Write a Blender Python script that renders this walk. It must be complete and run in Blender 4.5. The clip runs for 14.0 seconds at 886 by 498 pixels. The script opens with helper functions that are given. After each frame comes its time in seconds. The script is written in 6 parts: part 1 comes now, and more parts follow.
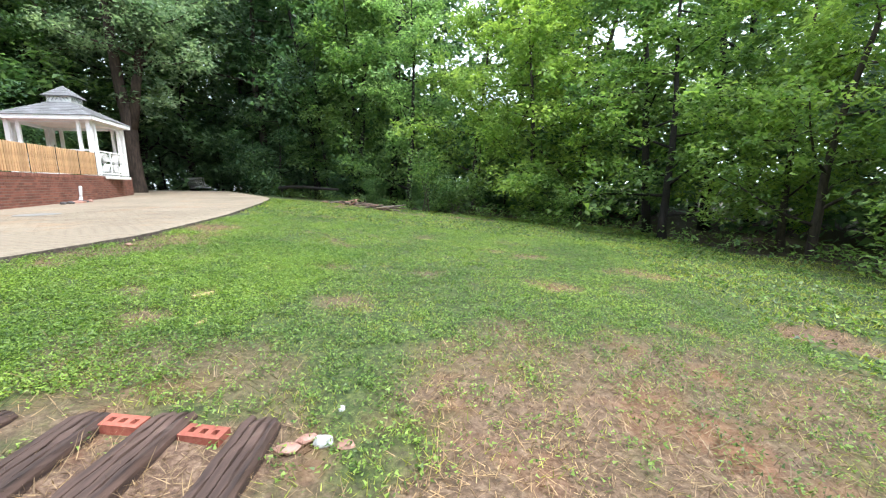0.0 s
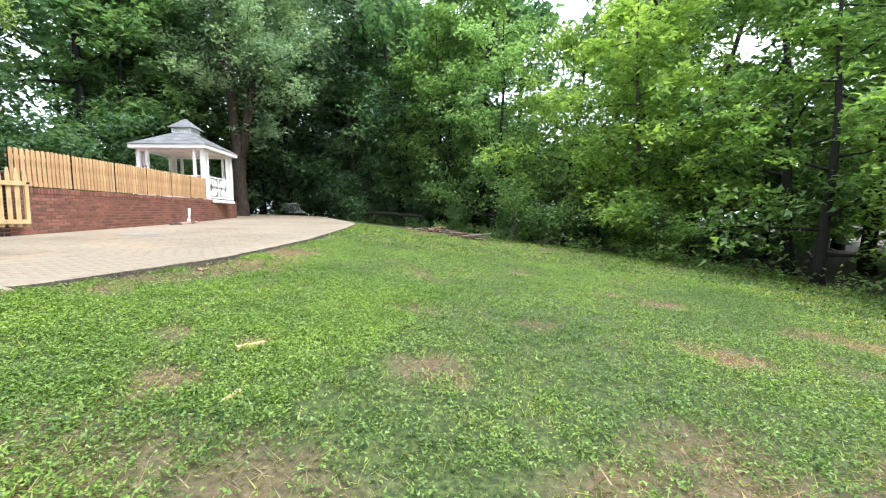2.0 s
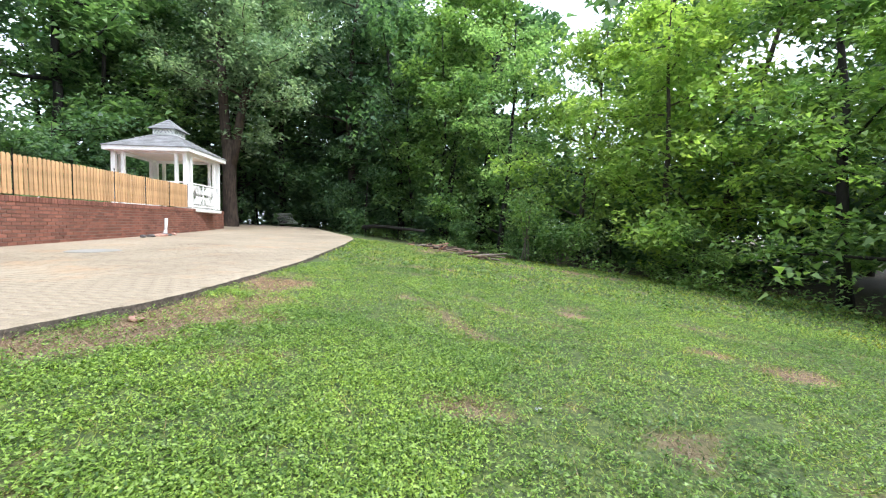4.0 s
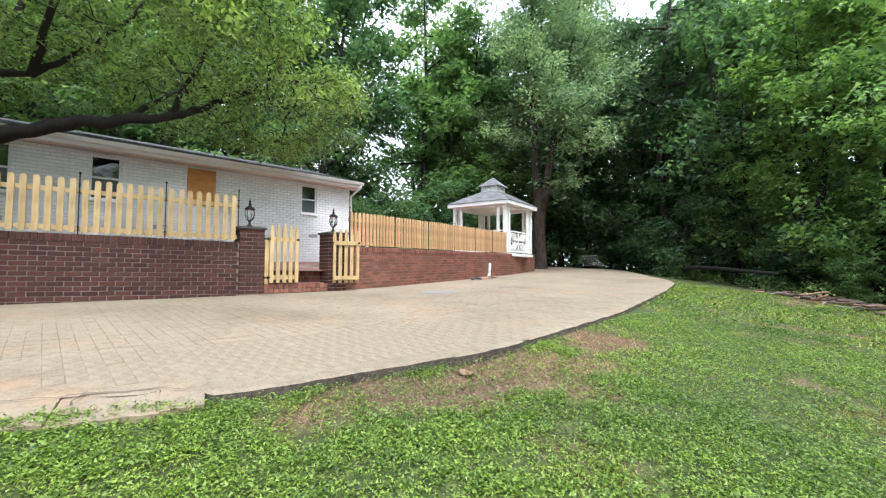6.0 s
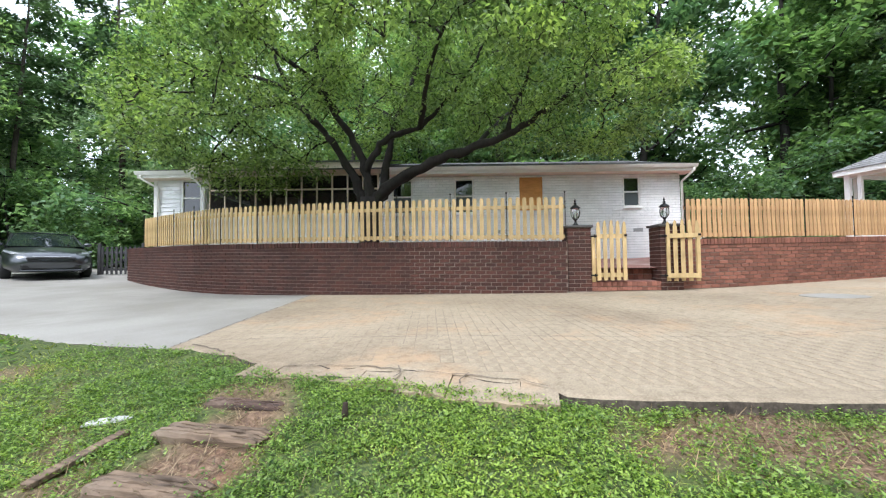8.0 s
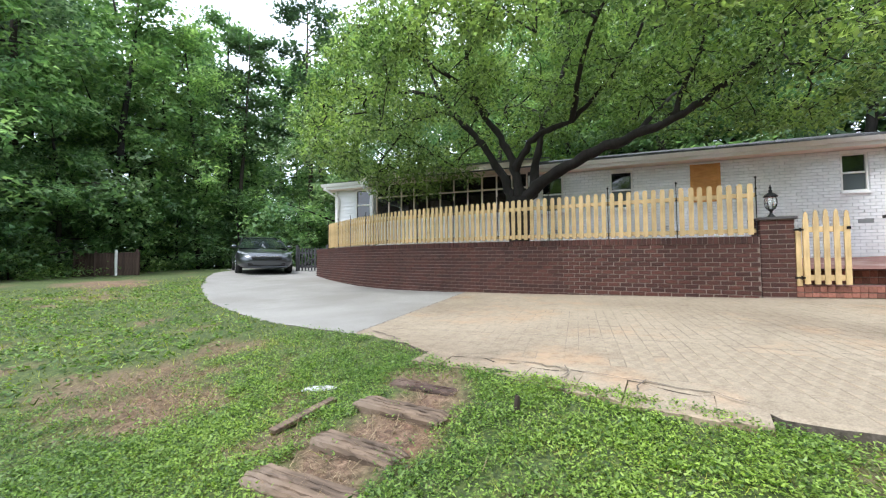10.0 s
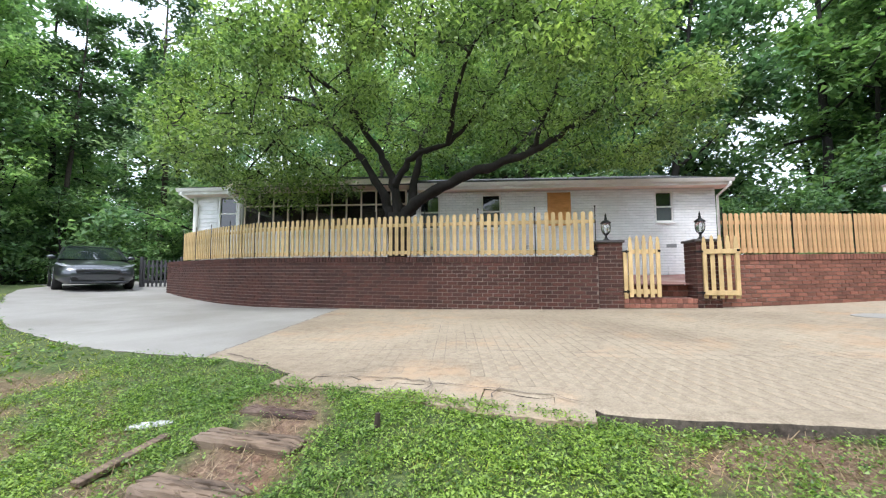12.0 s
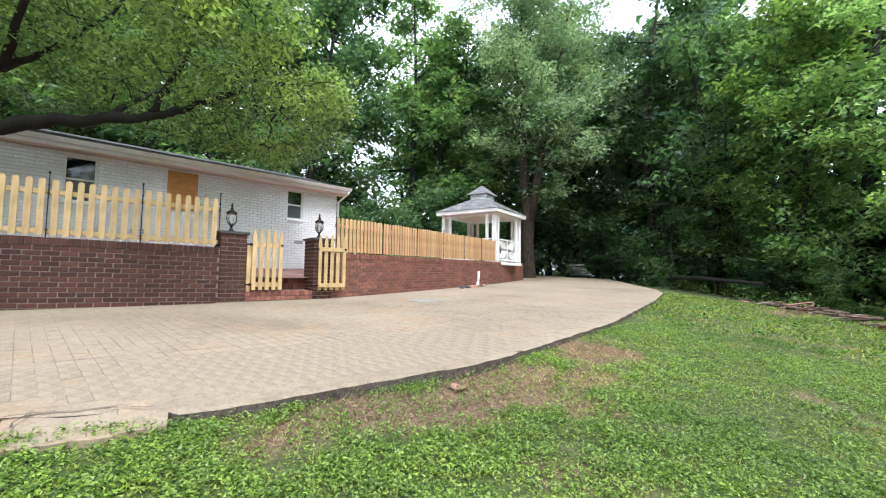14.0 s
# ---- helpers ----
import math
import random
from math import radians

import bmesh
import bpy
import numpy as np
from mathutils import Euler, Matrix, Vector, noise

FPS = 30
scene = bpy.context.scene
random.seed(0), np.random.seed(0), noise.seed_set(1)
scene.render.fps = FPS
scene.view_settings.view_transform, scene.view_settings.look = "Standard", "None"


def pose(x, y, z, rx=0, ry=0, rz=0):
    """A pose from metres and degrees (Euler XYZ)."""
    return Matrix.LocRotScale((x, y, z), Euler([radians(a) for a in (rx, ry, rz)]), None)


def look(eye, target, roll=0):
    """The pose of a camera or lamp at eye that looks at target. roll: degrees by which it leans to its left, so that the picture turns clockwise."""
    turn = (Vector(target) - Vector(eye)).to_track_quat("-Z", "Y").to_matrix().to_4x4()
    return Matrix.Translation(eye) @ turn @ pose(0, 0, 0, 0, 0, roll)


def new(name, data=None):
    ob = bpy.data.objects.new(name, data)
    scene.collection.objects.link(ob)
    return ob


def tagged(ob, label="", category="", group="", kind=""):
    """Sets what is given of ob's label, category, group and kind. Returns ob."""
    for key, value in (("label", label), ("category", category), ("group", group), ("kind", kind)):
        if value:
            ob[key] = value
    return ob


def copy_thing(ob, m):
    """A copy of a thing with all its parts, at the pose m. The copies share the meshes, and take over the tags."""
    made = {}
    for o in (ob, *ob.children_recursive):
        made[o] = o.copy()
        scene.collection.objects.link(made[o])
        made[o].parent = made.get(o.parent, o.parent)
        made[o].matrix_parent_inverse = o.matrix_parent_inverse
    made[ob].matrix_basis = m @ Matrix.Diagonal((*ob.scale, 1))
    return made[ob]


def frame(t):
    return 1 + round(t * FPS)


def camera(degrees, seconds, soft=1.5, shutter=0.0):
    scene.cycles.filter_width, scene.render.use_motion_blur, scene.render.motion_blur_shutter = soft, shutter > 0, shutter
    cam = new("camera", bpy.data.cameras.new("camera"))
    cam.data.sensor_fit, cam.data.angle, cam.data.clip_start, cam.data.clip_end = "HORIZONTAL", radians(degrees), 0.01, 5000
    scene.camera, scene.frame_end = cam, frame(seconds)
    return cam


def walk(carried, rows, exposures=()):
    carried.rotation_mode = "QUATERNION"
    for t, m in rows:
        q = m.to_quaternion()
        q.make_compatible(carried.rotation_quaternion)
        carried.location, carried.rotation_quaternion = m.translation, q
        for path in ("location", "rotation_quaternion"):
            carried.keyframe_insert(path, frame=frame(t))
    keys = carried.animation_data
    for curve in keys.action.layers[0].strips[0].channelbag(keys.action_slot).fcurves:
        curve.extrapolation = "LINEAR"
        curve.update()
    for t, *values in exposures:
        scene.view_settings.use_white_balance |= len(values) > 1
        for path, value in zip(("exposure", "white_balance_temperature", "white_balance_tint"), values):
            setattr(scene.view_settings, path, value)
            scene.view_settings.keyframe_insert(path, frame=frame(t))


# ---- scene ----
cam = camera(94.6, 14.0, soft=1.2)
PATH = [
    (0, (2.756, -2.092, 1.101), (2.528, -0.128, 0.798), -1.3),
    (0.5, (2.692, -1.83, 1.098), (2.339, 0.111, 0.769), -1.4),
    (1, (2.588, -1.567, 1.09), (2.24, 0.381, 0.793), -1.1),
    (1.5, (2.453, -1.275, 1.082), (1.971, 0.647, 0.809), -0.3),
    (2, (2.265, -0.998, 1.055), (1.664, 0.903, 0.895), -0.3),
    (2.2, (2.176, -0.866, 1.06), (1.565, 1.036, 0.947), -0.6),
    (4.3, (1.152, 0.617, 1.208), (0.576, 2.529, 1.11), 1.1),
    (4.5, (1.068, 0.728, 1.209), (0.326, 2.584, 1.136), 0.9),
    (5, (0.804, 0.866, 1.219), (-0.33, 2.514, 1.201), -0.1),
    (5.5, (0.626, 0.948, 1.23), (-0.824, 2.325, 1.275), -0.1),
    (6, (0.542, 0.979, 1.249), (-1.138, 2.061, 1.334), 0.4),
    (6.5, (0.496, 0.972, 1.264), (-1.361, 1.708, 1.355), 0.5),
    (7, (0.483, 0.955, 1.258), (-1.481, 1.323, 1.351), 0.8),
    (7.5, (0.311, 0.882, 1.261), (-1.687, 0.896, 1.345), 0.2),
    (8, (0.282, 0.876, 1.277), (-1.687, 0.537, 1.347), -0.8),
    (8.5, (0.285, 0.819, 1.274), (-1.616, 0.201, 1.331), -0.9),
    (9, (0.303, 0.77, 1.258), (-1.498, -0.099, 1.299), -0.9),
    (9.2, (0.316, 0.751, 1.257), (-1.442, -0.202, 1.29), -0.9),
    (11.3, (0.356, 0.735, 1.243), (-1.375, -0.261, 1.348), -0.5),
    (11.5, (0.336, 0.769, 1.249), (-1.459, -0.105, 1.37), -0.5),
    (12, (0.297, 0.833, 1.248), (-1.644, 0.374, 1.398), -0.3),
    (12.5, (0.324, 0.885, 1.245), (-1.669, 0.901, 1.411), 0.2),
    (13, (0.4, 0.933, 1.238), (-1.542, 1.388, 1.395), 0.9),
    (13.5, (0.44, 0.978, 1.253), (-1.372, 1.811, 1.396), 0.9),
    (14, (0.369, 1.061, 1.238), (-1.272, 2.188, 1.364), 0.8),
]
walk(cam, [(t, look(eye, target, roll)) for t, eye, target, roll in PATH], [(0.0, 0.98, 6050, 11), (2.2, 1.04, 6050, 11), (4.5, 0.98, 6050, 11), (5.5, 0.80, 6100, 11), (6.5, 0.74, 6100, 11), (8.5, 0.69, 6100, 11), (11.5, 0.74, 6050, 11), (12.5, 0.67, 6050, 12), (14.0, 0.75, 6100, 11)])

# ---- sky and sun: bright overcast ----
world = bpy.data.worlds.new("sky")
scene.world = world
world.use_nodes = True
wn = world.node_tree.nodes
wl = world.node_tree.links
wn.clear()
w_out = wn.new("ShaderNodeOutputWorld")
w_bg = wn.new("ShaderNodeBackground")
w_sky = wn.new("ShaderNodeTexSky")
w_sky.sky_type = "NISHITA"
w_sky.sun_disc = False
w_sky.sun_elevation = radians(59)
w_sky.sun_rotation = radians(94)
w_sky.air_density, w_sky.dust_density, w_sky.ozone_density = 1.0, 4.0, 1.0
w_mix = wn.new("ShaderNodeMix")
w_mix.data_type = "RGBA"
w_mix.inputs[0].default_value = 0.7
w_mix.inputs[7].default_value = (11.8, 12.6, 13.8, 1)
wl.new(w_sky.outputs[0], w_mix.inputs[6])
wl.new(w_mix.outputs[2], w_bg.inputs[0])
w_bg.inputs[1].default_value = 0.15
wl.new(w_bg.outputs[0], w_out.inputs[0])
sun = new("sun", bpy.data.lights.new("sun", "SUN"))
sun.data.energy, sun.data.angle, sun.data.color = 2.2, radians(14), (1.0, 0.985, 0.955)
sun.matrix_world = look((14, -1, 25), (0, 0, 0))


# ---- materials ----
def ramp(nt, stops):
    r = nt.nodes.new("ShaderNodeValToRGB")
    e = r.color_ramp.elements
    while len(e) < len(stops):
        e.new(0.5)
    for el, (p, c) in zip(e, stops):
        el.position, el.color = p, (*c, 1)
    return r


def base_mat(name, rough=0.8, metal=0.0):
    m = bpy.data.materials.new(name)
    m.use_nodes = True
    b = m.node_tree.nodes["Principled BSDF"]
    b.inputs["Roughness"].default_value, b.inputs["Metallic"].default_value = rough, metal
    return m, m.node_tree, b


def noise_node(nt, scale, detail=4.0, rough=0.6, stretch=None):
    n = nt.nodes.new("ShaderNodeTexNoise")
    n.inputs["Scale"].default_value, n.inputs["Detail"].default_value, n.inputs["Roughness"].default_value = scale, detail, rough
    tc = nt.nodes.new("ShaderNodeTexCoord")
    if stretch:
        mp = nt.nodes.new("ShaderNodeMapping")
        mp.inputs["Scale"].default_value = stretch
        nt.links.new(tc.outputs["Object"], mp.inputs[0])
        nt.links.new(mp.outputs[0], n.inputs[0])
    else:
        nt.links.new(tc.outputs["Object"], n.inputs[0])
    return n


def mixed(nt, a, b, fac, mode="MIX"):
    m = nt.nodes.new("ShaderNodeMix")
    m.data_type, m.blend_type = "RGBA", mode
    for sock, v in ((m.inputs[0], fac), (m.inputs[6], a), (m.inputs[7], b)):
        if hasattr(v, "is_output"):
            nt.links.new(v, sock)
        elif isinstance(v, (int, float)):
            sock.default_value = v
        else:
            sock.default_value = (*v, 1)
    return m.outputs[2]


def bump(nt, bsdf, height, strength=0.4, dist=0.01):
    bn = nt.nodes.new("ShaderNodeBump")
    bn.inputs["Strength"].default_value, bn.inputs["Distance"].default_value = strength, dist
    nt.links.new(height, bn.inputs["Height"])
    nt.links.new(bn.outputs[0], bsdf.inputs["Normal"])


def worn(name, dark, light, rough=0.8, fine=40.0, coarse=2.0, bumpiness=0.3, stretch=None, spread=0.25, island=False, stain=None, metal=0.0, low=0.72):
    """Two-scale mottled surface: fine grain, coarse stains, and a shift of shade from piece to piece."""
    m, nt, b = base_mat(name, rough, metal)
    n1 = noise_node(nt, fine, 6, 0.65, stretch)
    r1 = ramp(nt, [(0.3, dark), (0.7, light)])
    nt.links.new(n1.outputs[0], r1.inputs[0])
    n2 = noise_node(nt, coarse, 3, 0.6)
    r2 = ramp(nt, [(0.32, (low, low * 0.98, low * 0.95)), (0.62, (1.06, 1.06, 1.06))])
    nt.links.new(n2.outputs[0], r2.inputs[0])
    col = mixed(nt, r1.outputs[0], r2.outputs[0], 0.8, "MULTIPLY")
    if stain:
        n3 = noise_node(nt, coarse * 0.45, 5, 0.7)
        r3 = ramp(nt, [(0.52, (0, 0, 0)), (0.68, (1, 1, 1))])
        nt.links.new(n3.outputs[0], r3.inputs[0])
        col = mixed(nt, col, stain, r3.outputs[0])
    src = nt.nodes.new("ShaderNodeNewGeometry").outputs["Random Per Island"] if island else nt.nodes.new("ShaderNodeObjectInfo").outputs["Random"]
    r4 = ramp(nt, [(0.0, (1 - spread,) * 3), (1.0, (1 + spread,) * 3)])
    nt.links.new(src, r4.inputs[0])
    col = mixed(nt, col, r4.outputs[0], 1.0, "MULTIPLY")
    nt.links.new(col, b.inputs["Base Color"])
    bump(nt, b, n1.outputs[0], bumpiness, 0.006)
    return m


def plain(name, col, rough=0.5, metal=0.0, spec=0.5):
    m, nt, b = base_mat(name, rough, metal)
    n = noise_node(nt, 9.0, 5)
    r = ramp(nt, [(0.3, tuple(c * 0.86 for c in col)), (0.7, tuple(min(1, c * 1.1) for c in col))])
    nt.links.new(n.outputs[0], r.inputs[0])
    nt.links.new(r.outputs[0], b.inputs["Base Color"])
    b.inputs["Specular IOR Level"].default_value = spec
    return m


def leaf_mat(name, deep, bright, through_col, thin=0.4, gloss=0.5):
    m = bpy.data.materials.new(name)
    m.use_nodes = True
    nt = m.node_tree
    nt.nodes.clear()
    out = nt.nodes.new("ShaderNodeOutputMaterial")
    geo = nt.nodes.new("ShaderNodeNewGeometry")
    r = ramp(nt, [(0.0, deep), (1.0, bright)])
    nt.links.new(geo.outputs["Random Per Island"], r.inputs[0])
    info = nt.nodes.new("ShaderNodeObjectInfo")
    r2 = ramp(nt, [(0.0, (0.78, 0.82, 0.9)), (1.0, (1.22, 1.16, 0.95))])
    nt.links.new(info.outputs["Random"], r2.inputs[0])
    n = noise_node(nt, 0.55, 3)
    r3 = ramp(nt, [(0.35, (0.7, 0.76, 0.8)), (0.65, (1.25, 1.18, 1.0))])
    nt.links.new(n.outputs[0], r3.inputs[0])
    col = mixed(nt, mixed(nt, r.outputs[0], r2.outputs[0], 1.0, "MULTIPLY"), r3.outputs[0], 1.0, "MULTIPLY")
    p = nt.nodes.new("ShaderNodeBsdfPrincipled")
    p.inputs["Roughness"].default_value = gloss
    p.inputs["Specular IOR Level"].default_value = 0.35
    nt.links.new(col, p.inputs["Base Color"])
    tr = nt.nodes.new("ShaderNodeBsdfTranslucent")
    nt.links.new(mixed(nt, col, through_col, 1.0, "MULTIPLY"), tr.inputs[0])
    mx = nt.nodes.new("ShaderNodeMixShader")
    mx.inputs[0].default_value = thin
    nt.links.new(p.outputs[0], mx.inputs[1])
    nt.links.new(tr.outputs[0], mx.inputs[2])
    nt.links.new(mx.outputs[0], out.inputs[0])
    return m


LEAF_DARK = leaf_mat("leaf_dark", (0.050, 0.105, 0.055), (0.175, 0.275, 0.150), (1.7, 1.9, 1.1), 0.45)
LEAF_MID = leaf_mat("leaf_mid", (0.070, 0.140, 0.055), (0.245, 0.350, 0.155), (1.7, 1.9, 0.95), 0.46)
LEAF_LIGHT = leaf_mat("leaf_light", (0.120, 0.215, 0.060), (0.330, 0.440, 0.165), (1.7, 1.8, 0.95), 0.48)
LEAF_BLUE = leaf_mat("leaf_grey_green", (0.085, 0.150, 0.100), (0.290, 0.380, 0.270), (1.6, 1.8, 1.3), 0.4)
LEAF_YARD = leaf_mat("leaf_yard_tree", (0.032, 0.066, 0.032), (0.222, 0.305, 0.170), (1.8, 2.0, 0.85), 0.46, 0.32)
LEAF_EDGE = leaf_mat("leaf_cool_green", (0.080, 0.160, 0.075), (0.290, 0.410, 0.230), (1.8, 2.0, 1.2), 0.48)
PINE = leaf_mat("pine_needles", (0.060, 0.110, 0.062), (0.140, 0.220, 0.115), (1.4, 1.6, 1.0), 0.3)
WEED = leaf_mat("weed_leaf", (0.028, 0.074, 0.013), (0.300, 0.430, 0.110), (1.4, 1.6, 0.5), 0.36, 0.4)
BLADE = leaf_mat("grass_blade", (0.055, 0.090, 0.014), (0.480, 0.520, 0.140), (1.4, 1.5, 0.5), 0.35, 0.45)
STRAW = leaf_mat("dry_straw", (0.075, 0.042, 0.024), (0.520, 0.380, 0.235), (1.1, 1.0, 0.8), 0.2)
BARK = worn("bark", (0.022, 0.017, 0.013), (0.085, 0.066, 0.052), 0.9, 14, 1.5, 1.0, (1, 1, 0.25))
BARK_DARK = worn("bark_near_black", (0.006, 0.005, 0.004), (0.026, 0.019, 0.016), 0.85, 18, 2.0, 1.0, (1, 1, 0.3))
BARK_RED = worn("bark_red_brown", (0.020, 0.014, 0.010), (0.105, 0.070, 0.050), 0.9, 12, 1.2, 1.0, (1, 1, 0.18), low=0.55)
BRICK_RED = worn("brick_red", (0.150, 0.052, 0.034), (0.280, 0.120, 0.082), 0.85, 55, 1.6, 0.5, None, 0.34)
BRICK_RED_FAR = worn("brick_red_joined", (0.150, 0.052, 0.034), (0.280, 0.120, 0.082), 0.85, 55, 1.6, 0.5, None, 0.30, True)
MORTAR = worn("mortar", (0.20, 0.155, 0.13), (0.36, 0.29, 0.245), 0.95, 60, 2.0, 0.6)
MORTAR_WHITE = worn("painted_mortar", (0.58, 0.60, 0.62), (0.70, 0.72, 0.74), 0.7, 60, 2.0, 0.4)
BRICK_WHITE = worn("brick_painted_white", (0.78, 0.79, 0.80), (0.88, 0.89, 0.90), 0.6, 60, 1.2, 0.5, None, 0.05, True, low=0.92)
SIDING = worn("white_siding", (0.74, 0.75, 0.76), (0.82, 0.83, 0.84), 0.5, 30, 0.8, 0.05, None, 0.03, low=0.92)
PAINT_WHITE = worn("white_paint", (0.74, 0.74, 0.72), (0.83, 0.83, 0.81), 0.5, 30, 1.4, 0.1, None, 0.04, low=0.92)
PAINT_CREAM = worn("cream_soffit_paint", (0.74, 0.63, 0.54), (0.82, 0.72, 0.63), 0.6, 25, 1.0, 0.1, None, 0.03, low=0.92)
PICKET_YELLOW = worn("treated_pine_yellow", (0.46, 0.32, 0.14), (0.64, 0.465, 0.235), 0.75, 26, 3.0, 0.25, (1, 1, 0.12), 0.12)
PICKET_ORANGE = worn("cedar_orange", (0.44, 0.25, 0.115), (0.64, 0.41, 0.21), 0.75, 26, 3.0, 0.25, (1, 1, 0.12), 0.17)
PLYWOOD = worn("plywood_orange", (0.46, 0.20, 0.045), (0.62, 0.30, 0.09), 0.6, 20, 2.0, 0.15, (0.2, 1, 1), 0.05)
TIMBER = worn("old_timber", (0.014, 0.008, 0.006), (0.115, 0.068, 0.050), 0.85, 26, 2.5, 1.0, (1, 0.10, 1), 0.15, False, (0.14, 0.10, 0.075))
TIMBER_GREY = worn("weathered_timber", (0.026, 0.016, 0.010), (0.235, 0.165, 0.112), 0.85, 26, 2.5, 1.0, (1, 0.10, 1), 0.15, False, (0.20, 0.15, 0.11))
BLACK_METAL = plain("black_metal", (0.012, 0.012, 0.013), 0.35, 0.6)
DARK_WOOD = worn("black_stained_wood", (0.020, 0.020, 0.022), (0.050, 0.050, 0.055), 0.7, 26, 3, 0.2, (1, 1, 0.15))
OLD_FENCE = worn("old_brown_boards", (0.045, 0.028, 0.022), (0.12, 0.075, 0.055), 0.9, 22, 1.5, 0.5, (1, 1, 0.12), 0.25)
SHINGLE = worn("grey_shingle", (0.15, 0.15, 0.155), (0.27, 0.27, 0.275), 0.9, 70, 2, 0.6, None, 0.16, True)
SHINGLE_DARK = worn("dark_shingle", (0.055, 0.055, 0.06), (0.115, 0.115, 0.12), 0.9, 70, 2, 0.6, None, 0.2, True)
FLAGSTONE = worn("cap_stone", (0.05, 0.045, 0.045), (0.12, 0.11, 0.105), 0.8, 25, 3, 0.4)
PATIO = worn("red_patio_paver", (0.20, 0.085, 0.07), (0.34, 0.18, 0.155), 0.8, 40, 1.5, 0.4, None, 0.12, False, (0.42, 0.30, 0.26))
STONE_WHITE = worn("pale_stone", (0.42, 0.42, 0.42), (0.75, 0.75, 0.75), 0.8, 22, 4, 0.5)
STONE_PINK = worn("pink_stone", (0.28, 0.14, 0.10), (0.46, 0.27, 0.21), 0.85, 22, 4, 0.5)
BRICK_NEW = worn("cored_brick", (0.30, 0.075, 0.045), (0.46, 0.15, 0.10), 0.85, 40, 6, 0.4)
PVC = plain("white_pvc", (0.78, 0.78, 0.76), 0.4)
CORE_DARK = worn("brick_core_dark", (0.030, 0.020, 0.012), (0.10, 0.068, 0.042), 0.95, 16, 0.7, 0.8)
RUBBER = plain("tyre_rubber", (0.015, 0.015, 0.015), 0.8)
CHROME = plain("chrome", (0.6, 0.6, 0.62), 0.15, 1.0)
VENT_GREY = plain("vent_metal", (0.35, 0.36, 0.37), 0.5, 0.5)
INTERIOR = worn("porch_interior", (0.26, 0.215, 0.19), (0.36, 0.31, 0.275), 0.8, 8, 1, 0.1)

CAR_PAINT, _nt, _b = base_mat("car_paint_grey", 0.28, 0.75)
_b.inputs["Base Color"].default_value = (0.075, 0.082, 0.092, 1)
_b.inputs["Coat Weight"].default_value = 1.0
_b.inputs["Coat Roughness"].default_value = 0.05
GLASS, _nt, _b = base_mat("window_glass", 0.04)
_b.inputs["Base Color"].default_value = (0.012, 0.017, 0.018, 1)
_b.inputs["Specular IOR Level"].default_value = 0.9
LAMP_GLASS, _nt, _b = base_mat("lamp_glass", 0.05)
_b.inputs["Base Color"].default_value = (0.9, 0.92, 0.92, 1)
_b.inputs["Transmission Weight"].default_value = 0.85
HEADLIGHT, _nt, _b = base_mat("headlight_lens", 0.08)
_b.inputs["Base Color"].default_value = (0.16, 0.175, 0.19, 1)

# concrete drive: pale cement skin over scored blocks, warm stains
CONCRETE, nt, b = base_mat("drive_concrete", 0.85)
n1 = noise_node(nt, 70, 6, 0.7)
r1 = ramp(nt, [(0.3, (0.205, 0.164, 0.115)), (0.7, (0.350, 0.292, 0.216))])
nt.links.new(n1.outputs[0], r1.inputs[0])
n2 = noise_node(nt, 0.5, 5, 0.65)
r2 = ramp(nt, [(0.30, (0.68, 0.64, 0.60)), (0.5, (0.95, 0.94, 0.92)), (0.72, (1.16, 1.16, 1.15))])
nt.links.new(n2.outputs[0], r2.inputs[0])
col = mixed(nt, r1.outputs[0], r2.outputs[0], 1.0, "MULTIPLY")
n3 = noise_node(nt, 0.9, 6, 0.7)
r3 = ramp(nt, [(0.53, (0, 0, 0)), (0.72, (0.70, 0.70, 0.70))])
nt.links.new(n3.outputs[0], r3.inputs[0])
col = mixed(nt, col, (0.36, 0.23, 0.13), r3.outputs[0])
n5 = noise_node(nt, 11, 8, 0.8)
r5 = ramp(nt, [(0.36, (0.74, 0.72, 0.69)), (0.5, (1.0, 1.0, 1.0)), (0.66, (1.13, 1.13, 1.12))])
nt.links.new(n5.outputs[0], r5.inputs[0])
col = mixed(nt, col, r5.outputs[0], 1.0, "MULTIPLY")
nt.links.new(col, b.inputs["Base Color"])
bump(nt, b, n1.outputs[0], 0.35, 0.006)
CONCRETE_NEW = worn("smooth_concrete", (0.215, 0.205, 0.185), (0.30, 0.29, 0.27), 0.8, 60, 0.6, 0.2, None, 0.0, False, (0.19, 0.18, 0.155))
JOINT_DIRT = worn("joint_dirt", (0.190, 0.150, 0.110), (0.310, 0.258, 0.195), 0.95, 40, 2, 0.6)
CONCRETE_EDGE = worn("slab_edge", (0.045, 0.036, 0.028), (0.19, 0.155, 0.125), 0.95, 30, 3, 0.9)

